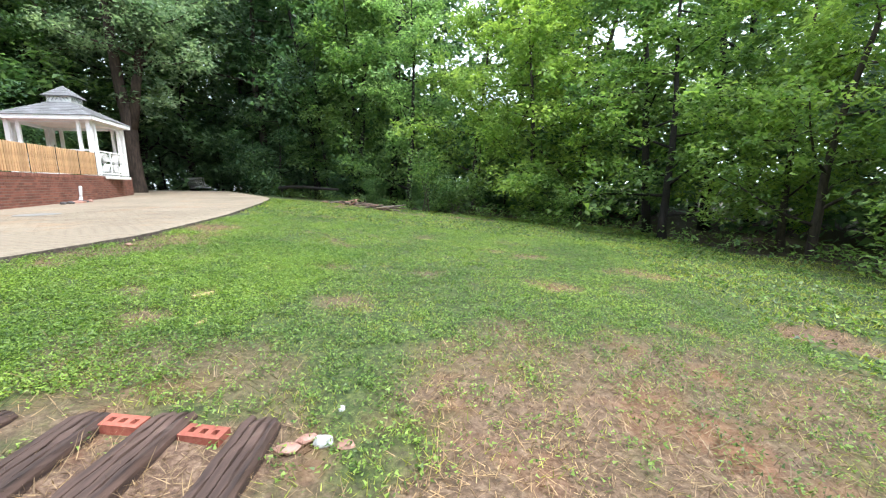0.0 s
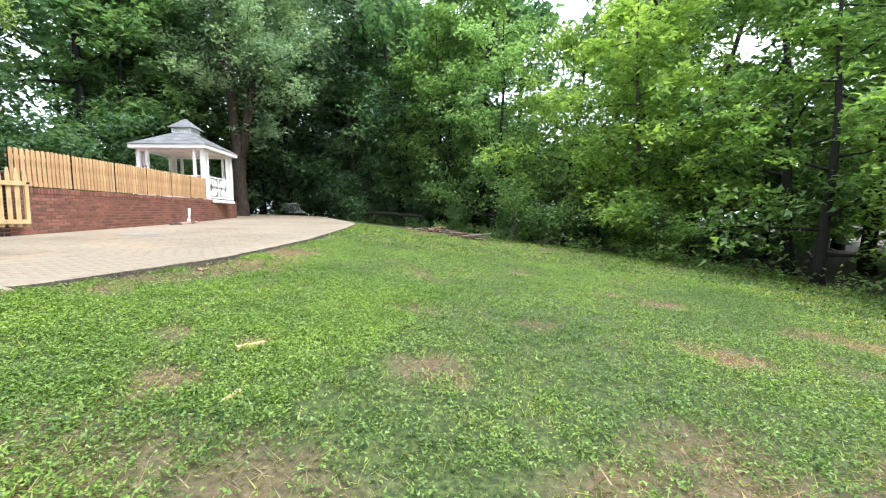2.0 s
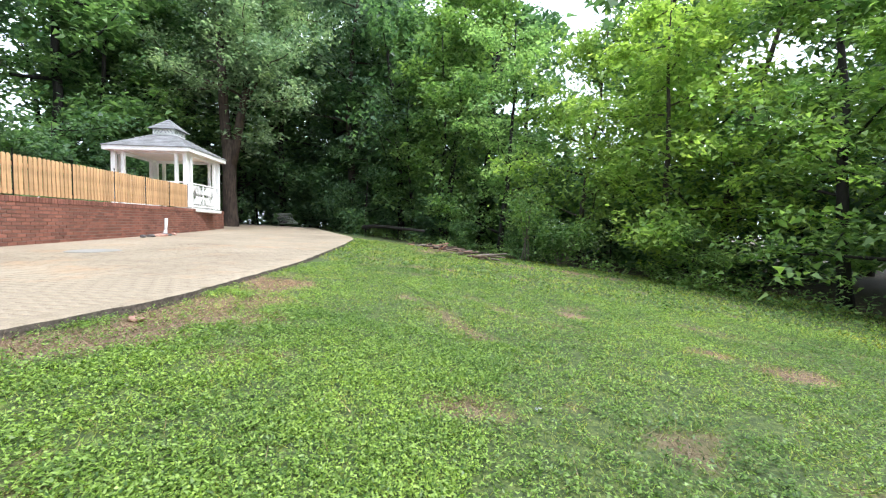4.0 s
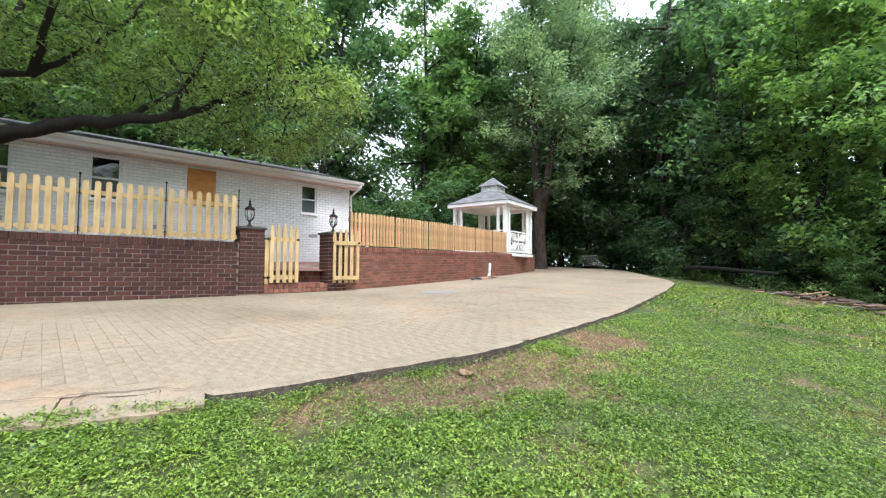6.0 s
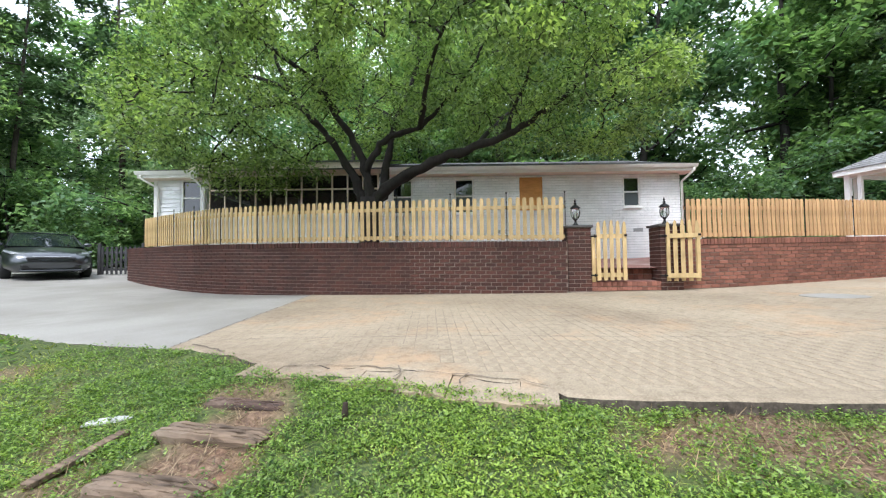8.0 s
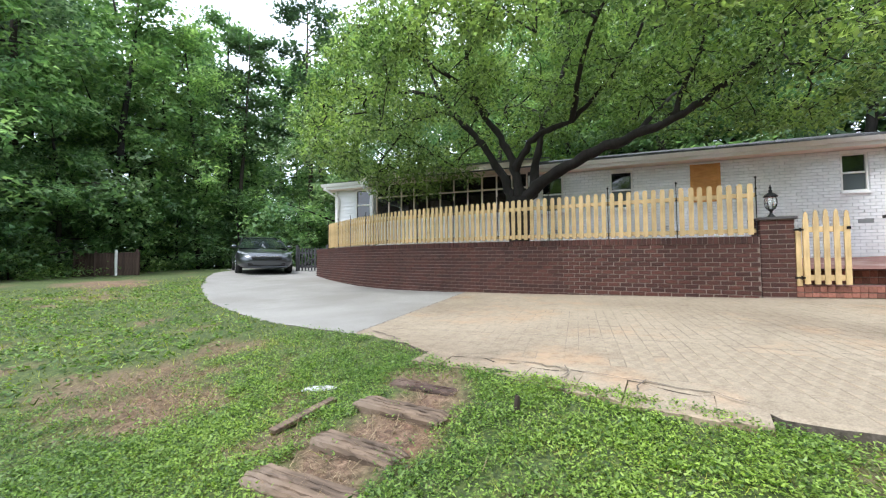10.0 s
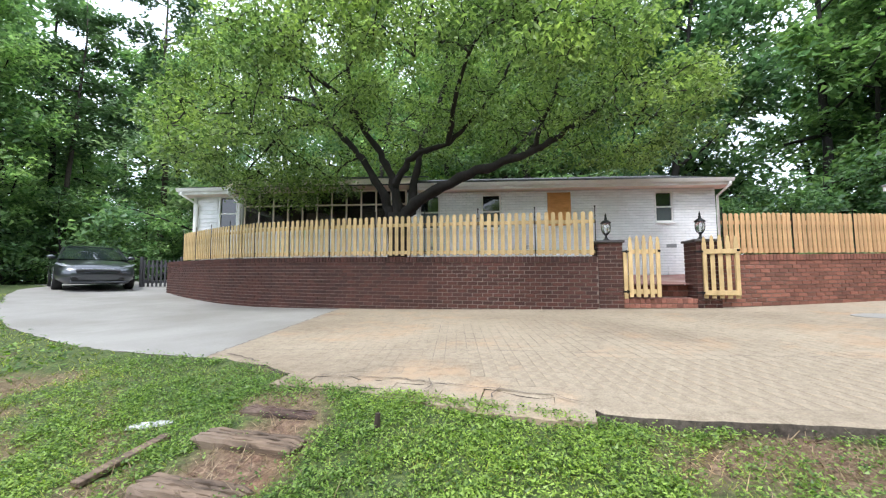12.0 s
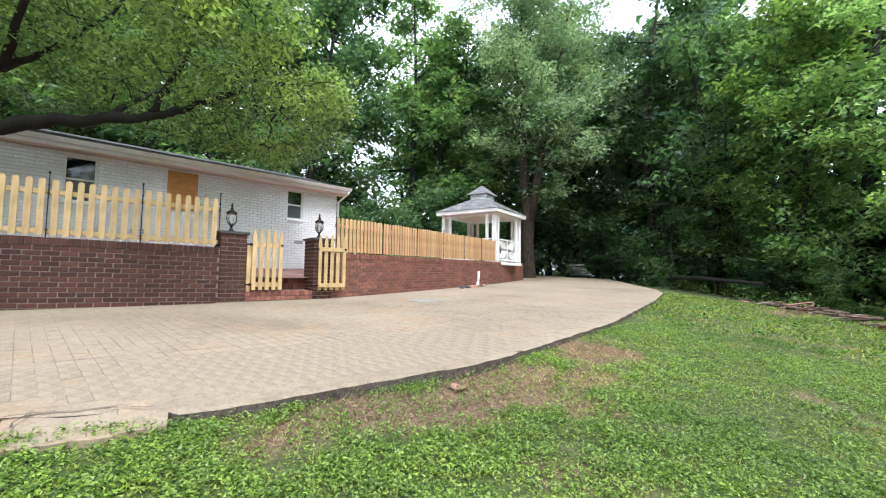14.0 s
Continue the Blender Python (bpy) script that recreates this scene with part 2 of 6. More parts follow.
# lawn soil: thatch and turf with bare red clay where the turf is worn off
SOIL, nt, b = base_mat("lawn_soil", 0.95)
at = nt.nodes.new("ShaderNodeAttribute")
at.attribute_name = "bare"
n1 = noise_node(nt, 26, 8, 0.75)
turf = ramp(nt, [(0.34, (0.012, 0.020, 0.005)), (0.5, (0.048, 0.074, 0.016)), (0.66, (0.150, 0.175, 0.045))])
nt.links.new(n1.outputs[0], turf.inputs[0])
n2 = noise_node(nt, 24, 9, 0.8)
clay = ramp(nt, [(0.34, (0.040, 0.022, 0.014)), (0.5, (0.150, 0.090, 0.056)), (0.66, (0.33, 0.230, 0.150))])
nt.links.new(n2.outputs[0], clay.inputs[0])
n3 = noise_node(nt, 1.4, 4, 0.6)
red = ramp(nt, [(0.55, (0, 0, 0)), (0.78, (0.6, 0.6, 0.6))])
nt.links.new(n3.outputs[0], red.inputs[0])
clay2 = mixed(nt, clay.outputs[0], (0.34, 0.135, 0.062), red.outputs[0])
at2 = nt.nodes.new("ShaderNodeAttribute")
at2.attribute_name = "wood"
n4 = noise_node(nt, 9, 7, 0.75)
leafmould = ramp(nt, [(0.3, (0.030, 0.022, 0.012)), (0.55, (0.075, 0.055, 0.030)), (0.75, (0.10, 0.105, 0.035))])
nt.links.new(n4.outputs[0], leafmould.inputs[0])
lawn_col = mixed(nt, turf.outputs[0], clay2, at.outputs["Fac"])
nt.links.new(mixed(nt, lawn_col, leafmould.outputs[0], at2.outputs["Fac"]), b.inputs["Base Color"])
bump(nt, b, n1.outputs[0], 0.7, 0.02)


# ---- geometry helpers ----
def np_mesh(name, V, F, mat, smooth=False):
    me = bpy.data.meshes.new(name)
    V = np.asarray(V, np.float32)
    F = np.asarray(F, np.int32)
    k = F.shape[1]
    me.vertices.add(len(V))
    me.vertices.foreach_set("co", V.ravel())
    me.loops.add(F.size)
    me.loops.foreach_set("vertex_index", F.ravel())
    me.polygons.add(len(F))
    me.polygons.foreach_set("loop_start", np.arange(0, F.size, k, dtype=np.int32))
    me.polygons.foreach_set("loop_total", np.full(len(F), k, np.int32))
    if smooth:
        me.polygons.foreach_set("use_smooth", np.ones(len(F), bool))
    me.update(calc_edges=True)
    me.materials.append(mat)
    return me


class Geo:
    """A growing set of vertices and faces that becomes one mesh."""

    def __init__(self):
        self.v, self.f = [], []

    def add(self, verts, faces, m=None):
        o = len(self.v)
        self.v += [tuple(m @ Vector(p)) for p in verts] if m else [tuple(p) for p in verts]
        self.f += [tuple(i + o for i in q) for q in faces]
        return self

    def box(self, c, s, b=0.0, m=None):
        v, f = chamfer(*s, b)
        t = Matrix.Translation(c)
        return self.add(v, f, m @ t if m else t)

    def tube(self, pts, radii, sides=8, caps=True):
        v, f = tube_geo(pts, radii, sides, caps)
        return self.add(v, f)

    def lathe(self, profile, sides=16, m=None):
        v, f = [], []
        for r, z in profile:
            for i in range(sides):
                a = 2 * math.pi * i / sides
                v.append((r * math.cos(a), r * math.sin(a), z))
        for j in range(len(profile) - 1):
            for i in range(sides):
                k = (i + 1) % sides
                f.append((j * sides + i, j * sides + k, (j + 1) * sides + k, (j + 1) * sides + i))
        f.append(tuple(range(sides))[::-1])
        f.append(tuple(range((len(profile) - 1) * sides, len(profile) * sides)))
        return self.add(v, f, m)

    def prism(self, outline, depth, m=None):
        """An outline in the x-z plane, given thickness along y."""
        n = len(outline)
        v = [(x, -depth / 2, z) for x, z in outline] + [(x, depth / 2, z) for x, z in outline]
        f = [tuple(range(n)), tuple(range(2 * n - 1, n - 1, -1))] + [(i, i + n, (i + 1) % n + n, (i + 1) % n) for i in range(n)]
        return self.add(v, f, m)

    def mesh(self, name, mat, smooth=False):
        me = bpy.data.meshes.new(name)
        me.from_pydata(self.v, [], self.f)
        if smooth:
            me.polygons.foreach_set("use_smooth", [True] * len(me.polygons))
        me.update()
        me.materials.append(mat)
        return me


def chamfer(sx, sy, sz, b=0.0):
    x, y, z = sx / 2, sy / 2, sz / 2
    if b <= 0:
        v = [(i * x, j * y, k * z) for i in (-1, 1) for j in (-1, 1) for k in (-1, 1)]
        return v, [(0, 1, 3, 2), (4, 6, 7, 5), (0, 4, 5, 1), (2, 3, 7, 6), (0, 2, 6, 4), (1, 5, 7, 3)]
    b = min(b, x * 0.9, y * 0.9, z * 0.9)
    v, idx = [], {}
    for i in (-1, 1):
        for j in (-1, 1):
            for k in (-1, 1):
                for axis in range(3):
                    p = [i * (x - b), j * (y - b), k * (z - b)]
                    p[axis] = (i * x, j * y, k * z)[axis]
                    idx[i, j, k, axis] = len(v)
                    v.append(tuple(p))
    f = []
    for axis in range(3):
        o1, o2 = (axis + 1) % 3, (axis + 2) % 3
        for s in (-1, 1):
            q = []
            for a, c in ((-1, -1), (1, -1), (1, 1), (-1, 1)):
                key = [0, 0, 0]
                key[axis], key[o1], key[o2] = s, a, c
                q.append(idx[(*key, axis)])
            f.append(tuple(q if s > 0 else q[::-1]))
        for a in (-1, 1):
            for c in (-1, 1):
                k0, k1 = [0, 0, 0], [0, 0, 0]
                k0[axis], k1[axis] = -1, 1
                k0[o1] = k1[o1] = a
                k0[o2] = k1[o2] = c
                q = (idx[(*k0, o1)], idx[(*k1, o1)], idx[(*k1, o2)], idx[(*k0, o2)])
                f.append(q if a * c > 0 else q[::-1])
    for i in (-1, 1):
        for j in (-1, 1):
            for k in (-1, 1):
                q = (idx[i, j, k, 0], idx[i, j, k, 1], idx[i, j, k, 2])
                f.append(q if i * j * k > 0 else q[::-1])
    return v, f


def tube_geo(pts, radii, sides=8, caps=True):
    pts = [Vector(p) for p in pts]
    v, f = [], []
    for i, p in enumerate(pts):
        d = (pts[min(i + 1, len(pts) - 1)] - pts[max(i - 1, 0)]).normalized()
        a = d.cross(Vector((0.31, 0.95, 0.05)) if abs(d.y) < 0.9 else Vector((1, 0, 0))).normalized()
        c = d.cross(a)
        for k in range(sides):
            t = 2 * math.pi * k / sides
            v.append(tuple(p + (a * math.cos(t) + c * math.sin(t)) * radii[i]))
    for i in range(len(pts) - 1):
        for k in range(sides):
            n = (k + 1) % sides
            f.append((i * sides + k, i * sides + n, (i + 1) * sides + n, (i + 1) * sides + k))
    if caps:
        f.append(tuple(range(sides))[::-1])
        f.append(tuple(range((len(pts) - 1) * sides, len(pts) * sides)))
    return v, f


def part(name, geo, mat, parent=None, label="", smooth=False, m=None):
    ob = new(name, geo if isinstance(geo, bpy.types.Mesh) else geo.mesh(name, mat, smooth))
    if parent is not None:
        ob.parent = parent
    if m is not None:
        ob.matrix_basis = m
    if label:
        tagged(ob, label)
    return ob


def empty(name, m, label, category, group=""):
    ob = new(name)
    ob.empty_display_size = 0.2
    ob.matrix_basis = m
    return tagged(ob, label, category, group)


# ---- lie of the land ----
EDGE = [(-7.5, 16.0), (-6.55, 14.5), (-5.2, 11.5), (-3.27, 6.67), (-2.45, 3.9), (-2.3, 3.3), (-2.2, 1.3), (-2.5, -0.3), (-2.5, -0.83),
        (-3.0, -1.6), (-3.2, -2.44), (-3.45, -4.35), (-4.6, -7.6), (-6.2, -10.8), (-7.9, -13.4), (-9.6, -15.5), (-13, -19)]
EY = np.array([p[1] for p in EDGE])[::-1]
EX = np.array([p[0] for p in EDGE])[::-1]


def slab_z(x, y):
    return 0.411 - 0.0328 * x + 0.0086 * y + 0.0045 * np.minimum(np.maximum(0, -y - 4.5), 10) ** 2


def lawn_z(x, y):
    xe = np.interp(y, EY, EX) - 0.9 * np.maximum(0, y - 16)
    d = x - xe
    fall = np.interp(y, [-14, -4], [0.04, 0.1])
    drop = fall * np.clip(d, 0, 17) + 0.02 * np.clip(d - 17, 0, 60)
    xs, ys = np.clip(xe, -25, 0), np.clip(y, -19, 30)
    flush = np.interp(y, [-3, -1.5, 0.95, 1.35], [0.07, 0.07, 0.055, 0.015])
    return slab_z(xs, ys) - 0.085 + flush * np.exp(-np.maximum(0, d) / 0.6) - drop + 0.012 * np.sin(x * 2.1 + y) * np.sin(y * 1.7 - x)


# ---- ground: one sheet to the horizon ----
def nonuniform(lo, hi, step, far):
    mid = np.arange(lo, hi + step / 2, step)
    out = np.cumsum(np.geomspace(step * 2, 60, 22))
    out = out[out < far]
    return np.concatenate([(lo - out)[::-1], mid, hi + out])


gx, gy = nonuniform(-8.5, 13.0, 0.13, 420), nonuniform(-14.0, 24.0, 0.13, 420)
GX, GY = np.meshgrid(gx, gy)
XE = np.interp(GY, EY, EX) - 0.9 * np.maximum(0, GY - 16)
GZ = lawn_z(GX, GY)
inside = GX < XE - 0.12
GZ = np.where(inside & (GX > -34) & (GY < 36) & (GY > -22), slab_z(np.clip(GX, -30, 0), np.clip(GY, -19, 30)) - 0.4, GZ)
rng = np.random.default_rng(5)
PATCHES = [(-1.9, 2.3, 0.34, 0.8, 1.0), (-1.95, 3.4, 0.6, 0.85, 1.0), (-2.45, 5.0, 0.45, 0.6, 1.0), (4.0, 0.4, 1.6, 1.0, 0.75), (3.2, -0.3, 1.0, 0.9, 0.9), (5.9, 2.0, 0.45, 0.4, 1.0), (3.5, 2.98, 0.35, 0.25, 0.9),
           (-1.45, -3.4, 0.55, 0.9, 0.8), (-1.3, -2.6, 0.4, 0.5, 0.9), (-2.5, -3.7, 0.3, 0.45, 0.7), (-1.5, -0.72, 0.62, 0.30, 1.0), (1.35, -0.85, 0.8, 0.45, 1.0), (0.13, 1.25, 0.13, 0.16, 1.0), (0.9, 0.0, 0.8, 0.45, 0.55),
           (-5.4, -14.6, 1.0, 1.6, 0.9), (-4.2, -11.5, 0.5, 1.0, 0.6), (1.4, 6.3, 0.22, 0.2, 1.0), (3.4, 5.1, 0.35, 0.3, 0.9), (0.9, 13.6, 2.4, 0.55, 0.9), (-3.5, 16.3, 0.6, 2.4, 0.85), (-2.25, -0.85, 0.2, 0.3, 0.8), (2.3, -1.2, 0.6, 0.5, 0.8), (5.0, 4.4, 0.5, 0.4, 0.8), (2.0, 3.0, 0.2, 0.2, 0.7)]


def bare_at(x, y):
    """How far the turf is worn off, 0 to 1, at arrays of places."""
    a = np.zeros_like(x)
    wob = 0.25 * np.sin(x * 5.3 + 1.7 * np.sin(y * 4.1)) + 0.2 * np.sin(y * 7.7 + 2 * np.sin(x * 6.3)) + 0.14 * np.sin(x * 17 + y * 13) + 0.1 * np.sin(x * 31 - y * 27)
    for px, py, rx, ry, s in PATCHES:
        d = ((x - px) / rx) ** 2 + ((y - py) / ry) ** 2
        a = np.maximum(a, s * np.clip(1.55 - d + wob * 1.5, 0, 1))
    spots = np.sin(x * 1.9 + 2.1 * np.sin(y * 1.1)) * np.sin(y * 2.3 + 1.6 * np.sin(x * 1.5)) + 0.45 * wob
    return np.clip(np.maximum(a, 0.75 * np.clip((spots - 0.72) * 3, 0, 1)), 0, 1)


TREELINE = [(-30, 40), (-22, 33), (-14, 27), (-7, 22), (-1.2, 18.4), (3.5, 15.2), (7.2, 12.2), (9.6, 8.6), (11, 4), (12.5, -3), (12, -12), (7, -20), (-1, -23), (-5, -22.5), (-9, -23), (-14, -27), (-24, -30), (-40, -30)]


def outside_wood(x, y):
    """Signed distance past the treeline: positive among the trees."""
    best = np.full(np.shape(x), 1e9)
    sign = np.ones(np.shape(x))
    for (ax, ay), (bx, by) in zip(TREELINE, TREELINE[1:]):
        ux, uy = bx - ax, by - ay
        t = np.clip(((x - ax) * ux + (y - ay) * uy) / (ux * ux + uy * uy), 0, 1)
        dx, dy = x - ax - t * ux, y - ay - t * uy
        d = np.hypot(dx, dy)
        s = np.sign(ux * dy - uy * dx)
        near = d < best
        best, sign = np.where(near, d, best), np.where(near, s, sign)
    return best * sign


BARE = bare_at(GX, GY)
WOOD = np.clip(outside_wood(GX, GY) * 0.8 + 0.5, 0, 1)
WOOD = np.where(np.hypot(GX + 8, GY - 1) > 45, 1.0, WOOD)
GZ += np.where(inside, 0, 0.012 * np.sin(GX * 9.1 + 2 * np.sin(GY * 7)) * np.sin(GY * 8.3) - 0.015 * BARE)
ny, nx = GX.shape
idx = np.arange(ny * nx).reshape(ny, nx)
quads = np.stack([idx[:-1, :-1], idx[:-1, 1:], idx[1:, 1:], idx[1:, :-1]], -1).reshape(-1, 4)
me = np_mesh("ground", np.stack([GX, GY, GZ], -1).reshape(-1, 3), quads, SOIL, True)
for name, val in (("bare", BARE), ("wood", WOOD)):
    att = me.attributes.new(name, "FLOAT", "POINT")
    att.data.foreach_set("value", val.ravel().astype(np.float32))
tagged(new("ground", me), "sloping lawn soil with patches of bare red clay", "ground", kind="structure")

# ---- concrete drive ----
def far_edge(y):
    return np.interp(y, [-19, -11.5, -9.5, 3, 17, 18, 24.5], [-26, -26, -13, -11, -15.5, -22, -26])


def crack_in(y):
    """How far the crack runs inside the lip of the drive."""
    return 0.26 * min(1, (y + 1.3) / 0.5) * (0.85 + 0.16 * math.sin(y * 6) + 0.10 * math.sin(y * 15) + 0.06 * math.sin(y * 37)) * min(1, (1.17 - y) / 0.12)


def drive(name, v0, v1, mat, label, step=0.1, crack=False, sunk=0.0):
    vs = np.arange(v0, v1 + 1e-6, step)
    us = np.concatenate([[0, 0.004, 0.01], np.linspace(0.03, 1, 26)])
    V = []
    for v in vs:
        row = []
        for u in us:
            y = v
            for _ in range(4):
                ye = float(np.clip(y, -19, 60))
                xe = float(np.interp(ye, EY, EX) - 0.9 * max(0, ye - 16))
                if crack and -1.3 < y < 1.17:
                    xe -= crack_in(y)
                else:
                    xe += 0.008 * math.sin(v * 9.3) + 0.007 * math.sin(v * 23.1) + 0.006 * math.sin(v * 51)
                x = xe + u * (float(far_edge(ye)) - xe)
                y = v + 0.205 * (x + 3.21) * (1 if v < 8 else max(0, 1 - (v - 8) / 4))
            row.append((x, y, float(slab_z(x, y)) - (0.012 if u == 0 else 0) - sunk))
        V += row
    n = len(us)
    F = [(i * n + j, i * n + j + 1, (i + 1) * n + j + 1, (i + 1) * n + j) for i in range(len(vs) - 1) for j in range(n - 1)]
    F = [q[::-1] for q in F]
    top = Geo()
    top.v, top.f = V, F
    ob = tagged(part(name, top, mat), label, "drive", kind="structure")
    side = Geo()
    lip = [V[i * n] for i in range(len(vs))]
    o = len(lip)
    side.v = lip + [(p[0] - 0.02 * abs(math.sin(k * 2.3)), p[1], p[2] - 0.26) for k, p in enumerate(lip)]
    side.f = [(i, i + o, i + 1 + o, i + 1) for i in range(o - 1)]
    part("slab_edge", side, CONCRETE_EDGE, ob, "dirt-stained broken concrete edge")
    return ob


drive_main = drive("driveway", -2.43, 24.5, CONCRETE, "pale scored concrete drive with warm stains and cracks", crack=True)
drive_new = drive("driveway", -19.0, -2.39, CONCRETE_NEW, "smooth grey concrete drive beside a saw-cut joint", sunk=0.005)

# broken strip along the lip of the drive
rngs = random.Random(3)
y = -1.2
while y < 1.10:
    w = min(rngs.uniform(0.2, 0.5), 1.13 - y)
    n = 7
    g = Geo()
    zc = rngs.uniform(0.003, 0.014)
    inner, outer = [], []
    for i in range(n):
        yy = y + 0.002 + (w - 0.005) * i / (n - 1)
        xb = float(np.interp(yy, EY, EX))
        xi = xb - crack_in(yy) + 0.003 + rngs.uniform(0, 0.007)
        xo = float(np.interp(yy, [-1.2, -0.32, 0.5, 1.2], [-2.5, -2.42, -2.15, -2.12])) + rngs.uniform(-0.02, 0.02)
        skew = 0.012 * math.sin(y * 5)
        inner.append((xi, yy))
        outer.append((max(xo, xi + 0.03), yy + skew * (1 if 0 < i < n - 1 else 0.6)))
    for row, dz in ((inner, 0.0), (outer, 0.012)):
        g.v += [(px, py, float(slab_z(px, py)) - zc - dz) for px, py in row]
    g.v += [(px, py, z - 0.16) for px, py, z in g.v]
    g.f = [(i, i + n, i + n + 1, i + 1) for i in range(n - 1)]
    k2 = 2 * n
    g.f += [(i + n, i + n + k2, i + n + k2 + 1, i + n + 1) for i in range(n - 1)] + [(i, i + 1, i + 1 + k2, i + k2) for i in range(n - 1)] + [(0, k2, k2 + n, n), (n - 1, 2 * n - 1, k2 + 2 * n - 1, k2 + n - 1)]
    g.f = [q[::-1] for q in g.f]
    tagged(part("slab_piece", g, CONCRETE), "cracked loose slab piece along the drive's lip", "concrete piece", "broken slab pieces")
    y += w

# ---- wall line ----
def smooth_path(pts, n=400):
    P = np.array(pts, float)
    s = np.concatenate([[0], np.cumsum(np.hypot(*np.diff(P, axis=0).T))])
    u = np.linspace(0, s[-1], n)
    Q = np.stack([np.interp(u, s, P[:, 0]), np.interp(u, s, P[:, 1])], -1)
    for _ in range(12):
        Q[1:-1] = 0.25 * Q[:-2] + 0.5 * Q[1:-1] + 0.25 * Q[2:]
    s = np.concatenate([[0], np.cumsum(np.hypot(*np.diff(Q, axis=0).T))])
    return Q, s


class Path:
    def __init__(self, pts, z0, z1):
        self.Q, self.s = smooth_path(pts)
        self.len, self.z0, self.z1 = float(self.s[-1]), z0, z1

    def at(self, s):
        x, y = float(np.interp(s, self.s, self.Q[:, 0])), float(np.interp(s, self.s, self.Q[:, 1]))
        e = 0.08
        x2, y2 = float(np.interp(s + e, self.s, self.Q[:, 0])), float(np.interp(s + e, self.s, self.Q[:, 1]))
        x1, y1 = float(np.interp(s - e, self.s, self.Q[:, 0])), float(np.interp(s - e, self.s, self.Q[:, 1]))
        return x, y, math.atan2(y2 - y1, x2 - x1)

    def top(self, s):
        return self.z0 + (self.z1 - self.z0) * s / self.len

    def spot(self, s, z, inward=0.0):
        """Matrix whose x runs along the wall and y points inward."""
        x, y, a = self.at(s)
        return Matrix.Translation((x - math.sin(a) * inward, y + math.cos(a) * inward, z)) @ Matrix.Rotation(a, 4, "Z")


LEFT = Path([(-10.9, -11.3), (-10.2, -10.1), (-9.5, -8.8), (-8.75, -7.3), (-8.2, -5.8), (-7.92, -4), (-7.80, -2), (-7.78, 0), (-7.84, 1.90)], 1.88, 1.67)
RIGHT = Path([(-8.11, 3.83), (-8.5, 5.0), (-9.65, 7.5), (-11.0, 10.2), (-12.1, 12.25), (-13.4, 14.4), (-14.67, 16.42)], 1.67, 1.865)
# brown-red brick darkened: the yard tree's shade is put into the colour
BRICK_SHADED = worn("brick_red_shaded", (0.038, 0.012, 0.008), (0.088, 0.030, 0.020), 0.85, 55, 1.4, 0.5, None, 0.36, low=0.6)
BRICK_SHADED_FAR = worn("brick_red_shaded_joined", (0.038, 0.012, 0.008), (0.088, 0.030, 0.020), 0.85, 55, 1.4, 0.5, None, 0.34, True, low=0.6)
COURSE, BL = 0.076, 0.205
PIECES = []   # bricks laid last in the file


def brick_wall(name, path, mat, mat_far, near, label, thick=0.22):
    g = Geo()
    n = int(path.len / 0.15)
    for i in range(n + 1):
        s = path.len * i / n
        m = path.spot(s, 0)
        x, y, _ = path.at(s)
        zb, zt = float(slab_z(x, y)) - 0.25, path.top(s) - 0.012
        g.v += [tuple(m @ Vector(p)) for p in ((0, 0.009, zb), (0, 0.009, zt), (0, thick, zt), (0, thick, zb))]
    for i in range(n):
        for k in range(4):
            a, b2 = i * 4 + k, i * 4 + (k + 1) % 4
            g.f.append((a, a + 4, b2 + 4, b2))
    g.f += [(0, 1, 2, 3), (n * 4 + 3, n * 4 + 2, n * 4 + 1, n * 4)]
    wall = tagged(part(name, g, MORTAR), label, "wall", kind="structure")
    far = Geo()
    r = random.Random(8)
    k = 0
    while True:
        any_brick = False
        s = -BL / 2 * (k % 2)
        while s < path.len:
            a, b2 = max(s, 0), min(s + BL, path.len)
            mid = (a + b2) / 2
            x, y, _ = path.at(mid)
            z = path.top(mid) - 0.115 - COURSE * (k + 0.5)
            if z > float(slab_z(x, y)) - 0.06 and b2 - a > 0.05:
                any_brick = True
                m = path.spot(mid, z + r.uniform(-0.0015, 0.0015), 0.045 - r.uniform(0.0, 0.004))
                if near(mid) and b2 - a > BL * 0.95:
                    PIECES.append(("brick", m, wall, mat))
                else:
                    far.box((0, 0, 0), (b2 - a - 0.013, 0.09, COURSE - 0.014), 0, m)
            s += BL
        k += 1
        if not any_brick:
            break
    s = 0.04
    while s < path.len - 0.03:          # rowlock course on top
        m = path.spot(s, path.top(s) - 0.056 + r.uniform(-0.002, 0.002), thick / 2 - 0.004)
        far.box((0, 0, 0), (0.066, thick + 0.018, 0.112), 0.004, m)
        s += 0.0765
    tagged(part("bricks", far, mat_far, wall), kind="stuff")
    return wall


wall_left = brick_wall("wall_1", LEFT, BRICK_SHADED, BRICK_SHADED_FAR, lambda s: s > LEFT.len - 3.2, "brown-red brick retaining wall curving along the drive, tree shade in its colour")
wall_right = brick_wall("wall_2", RIGHT, BRICK_RED, BRICK_RED_FAR, lambda s: 0.6 < s < 1.7, "red brick retaining wall rising to the gazebo")

# ---- gate: two brick piers, steps, lamps, gate leaves ----
GATE = Matrix.Translation((-7.9, 2.34, 0.69)) @ Matrix.Rotation(math.atan2(0.990, -0.14), 4, "Z")


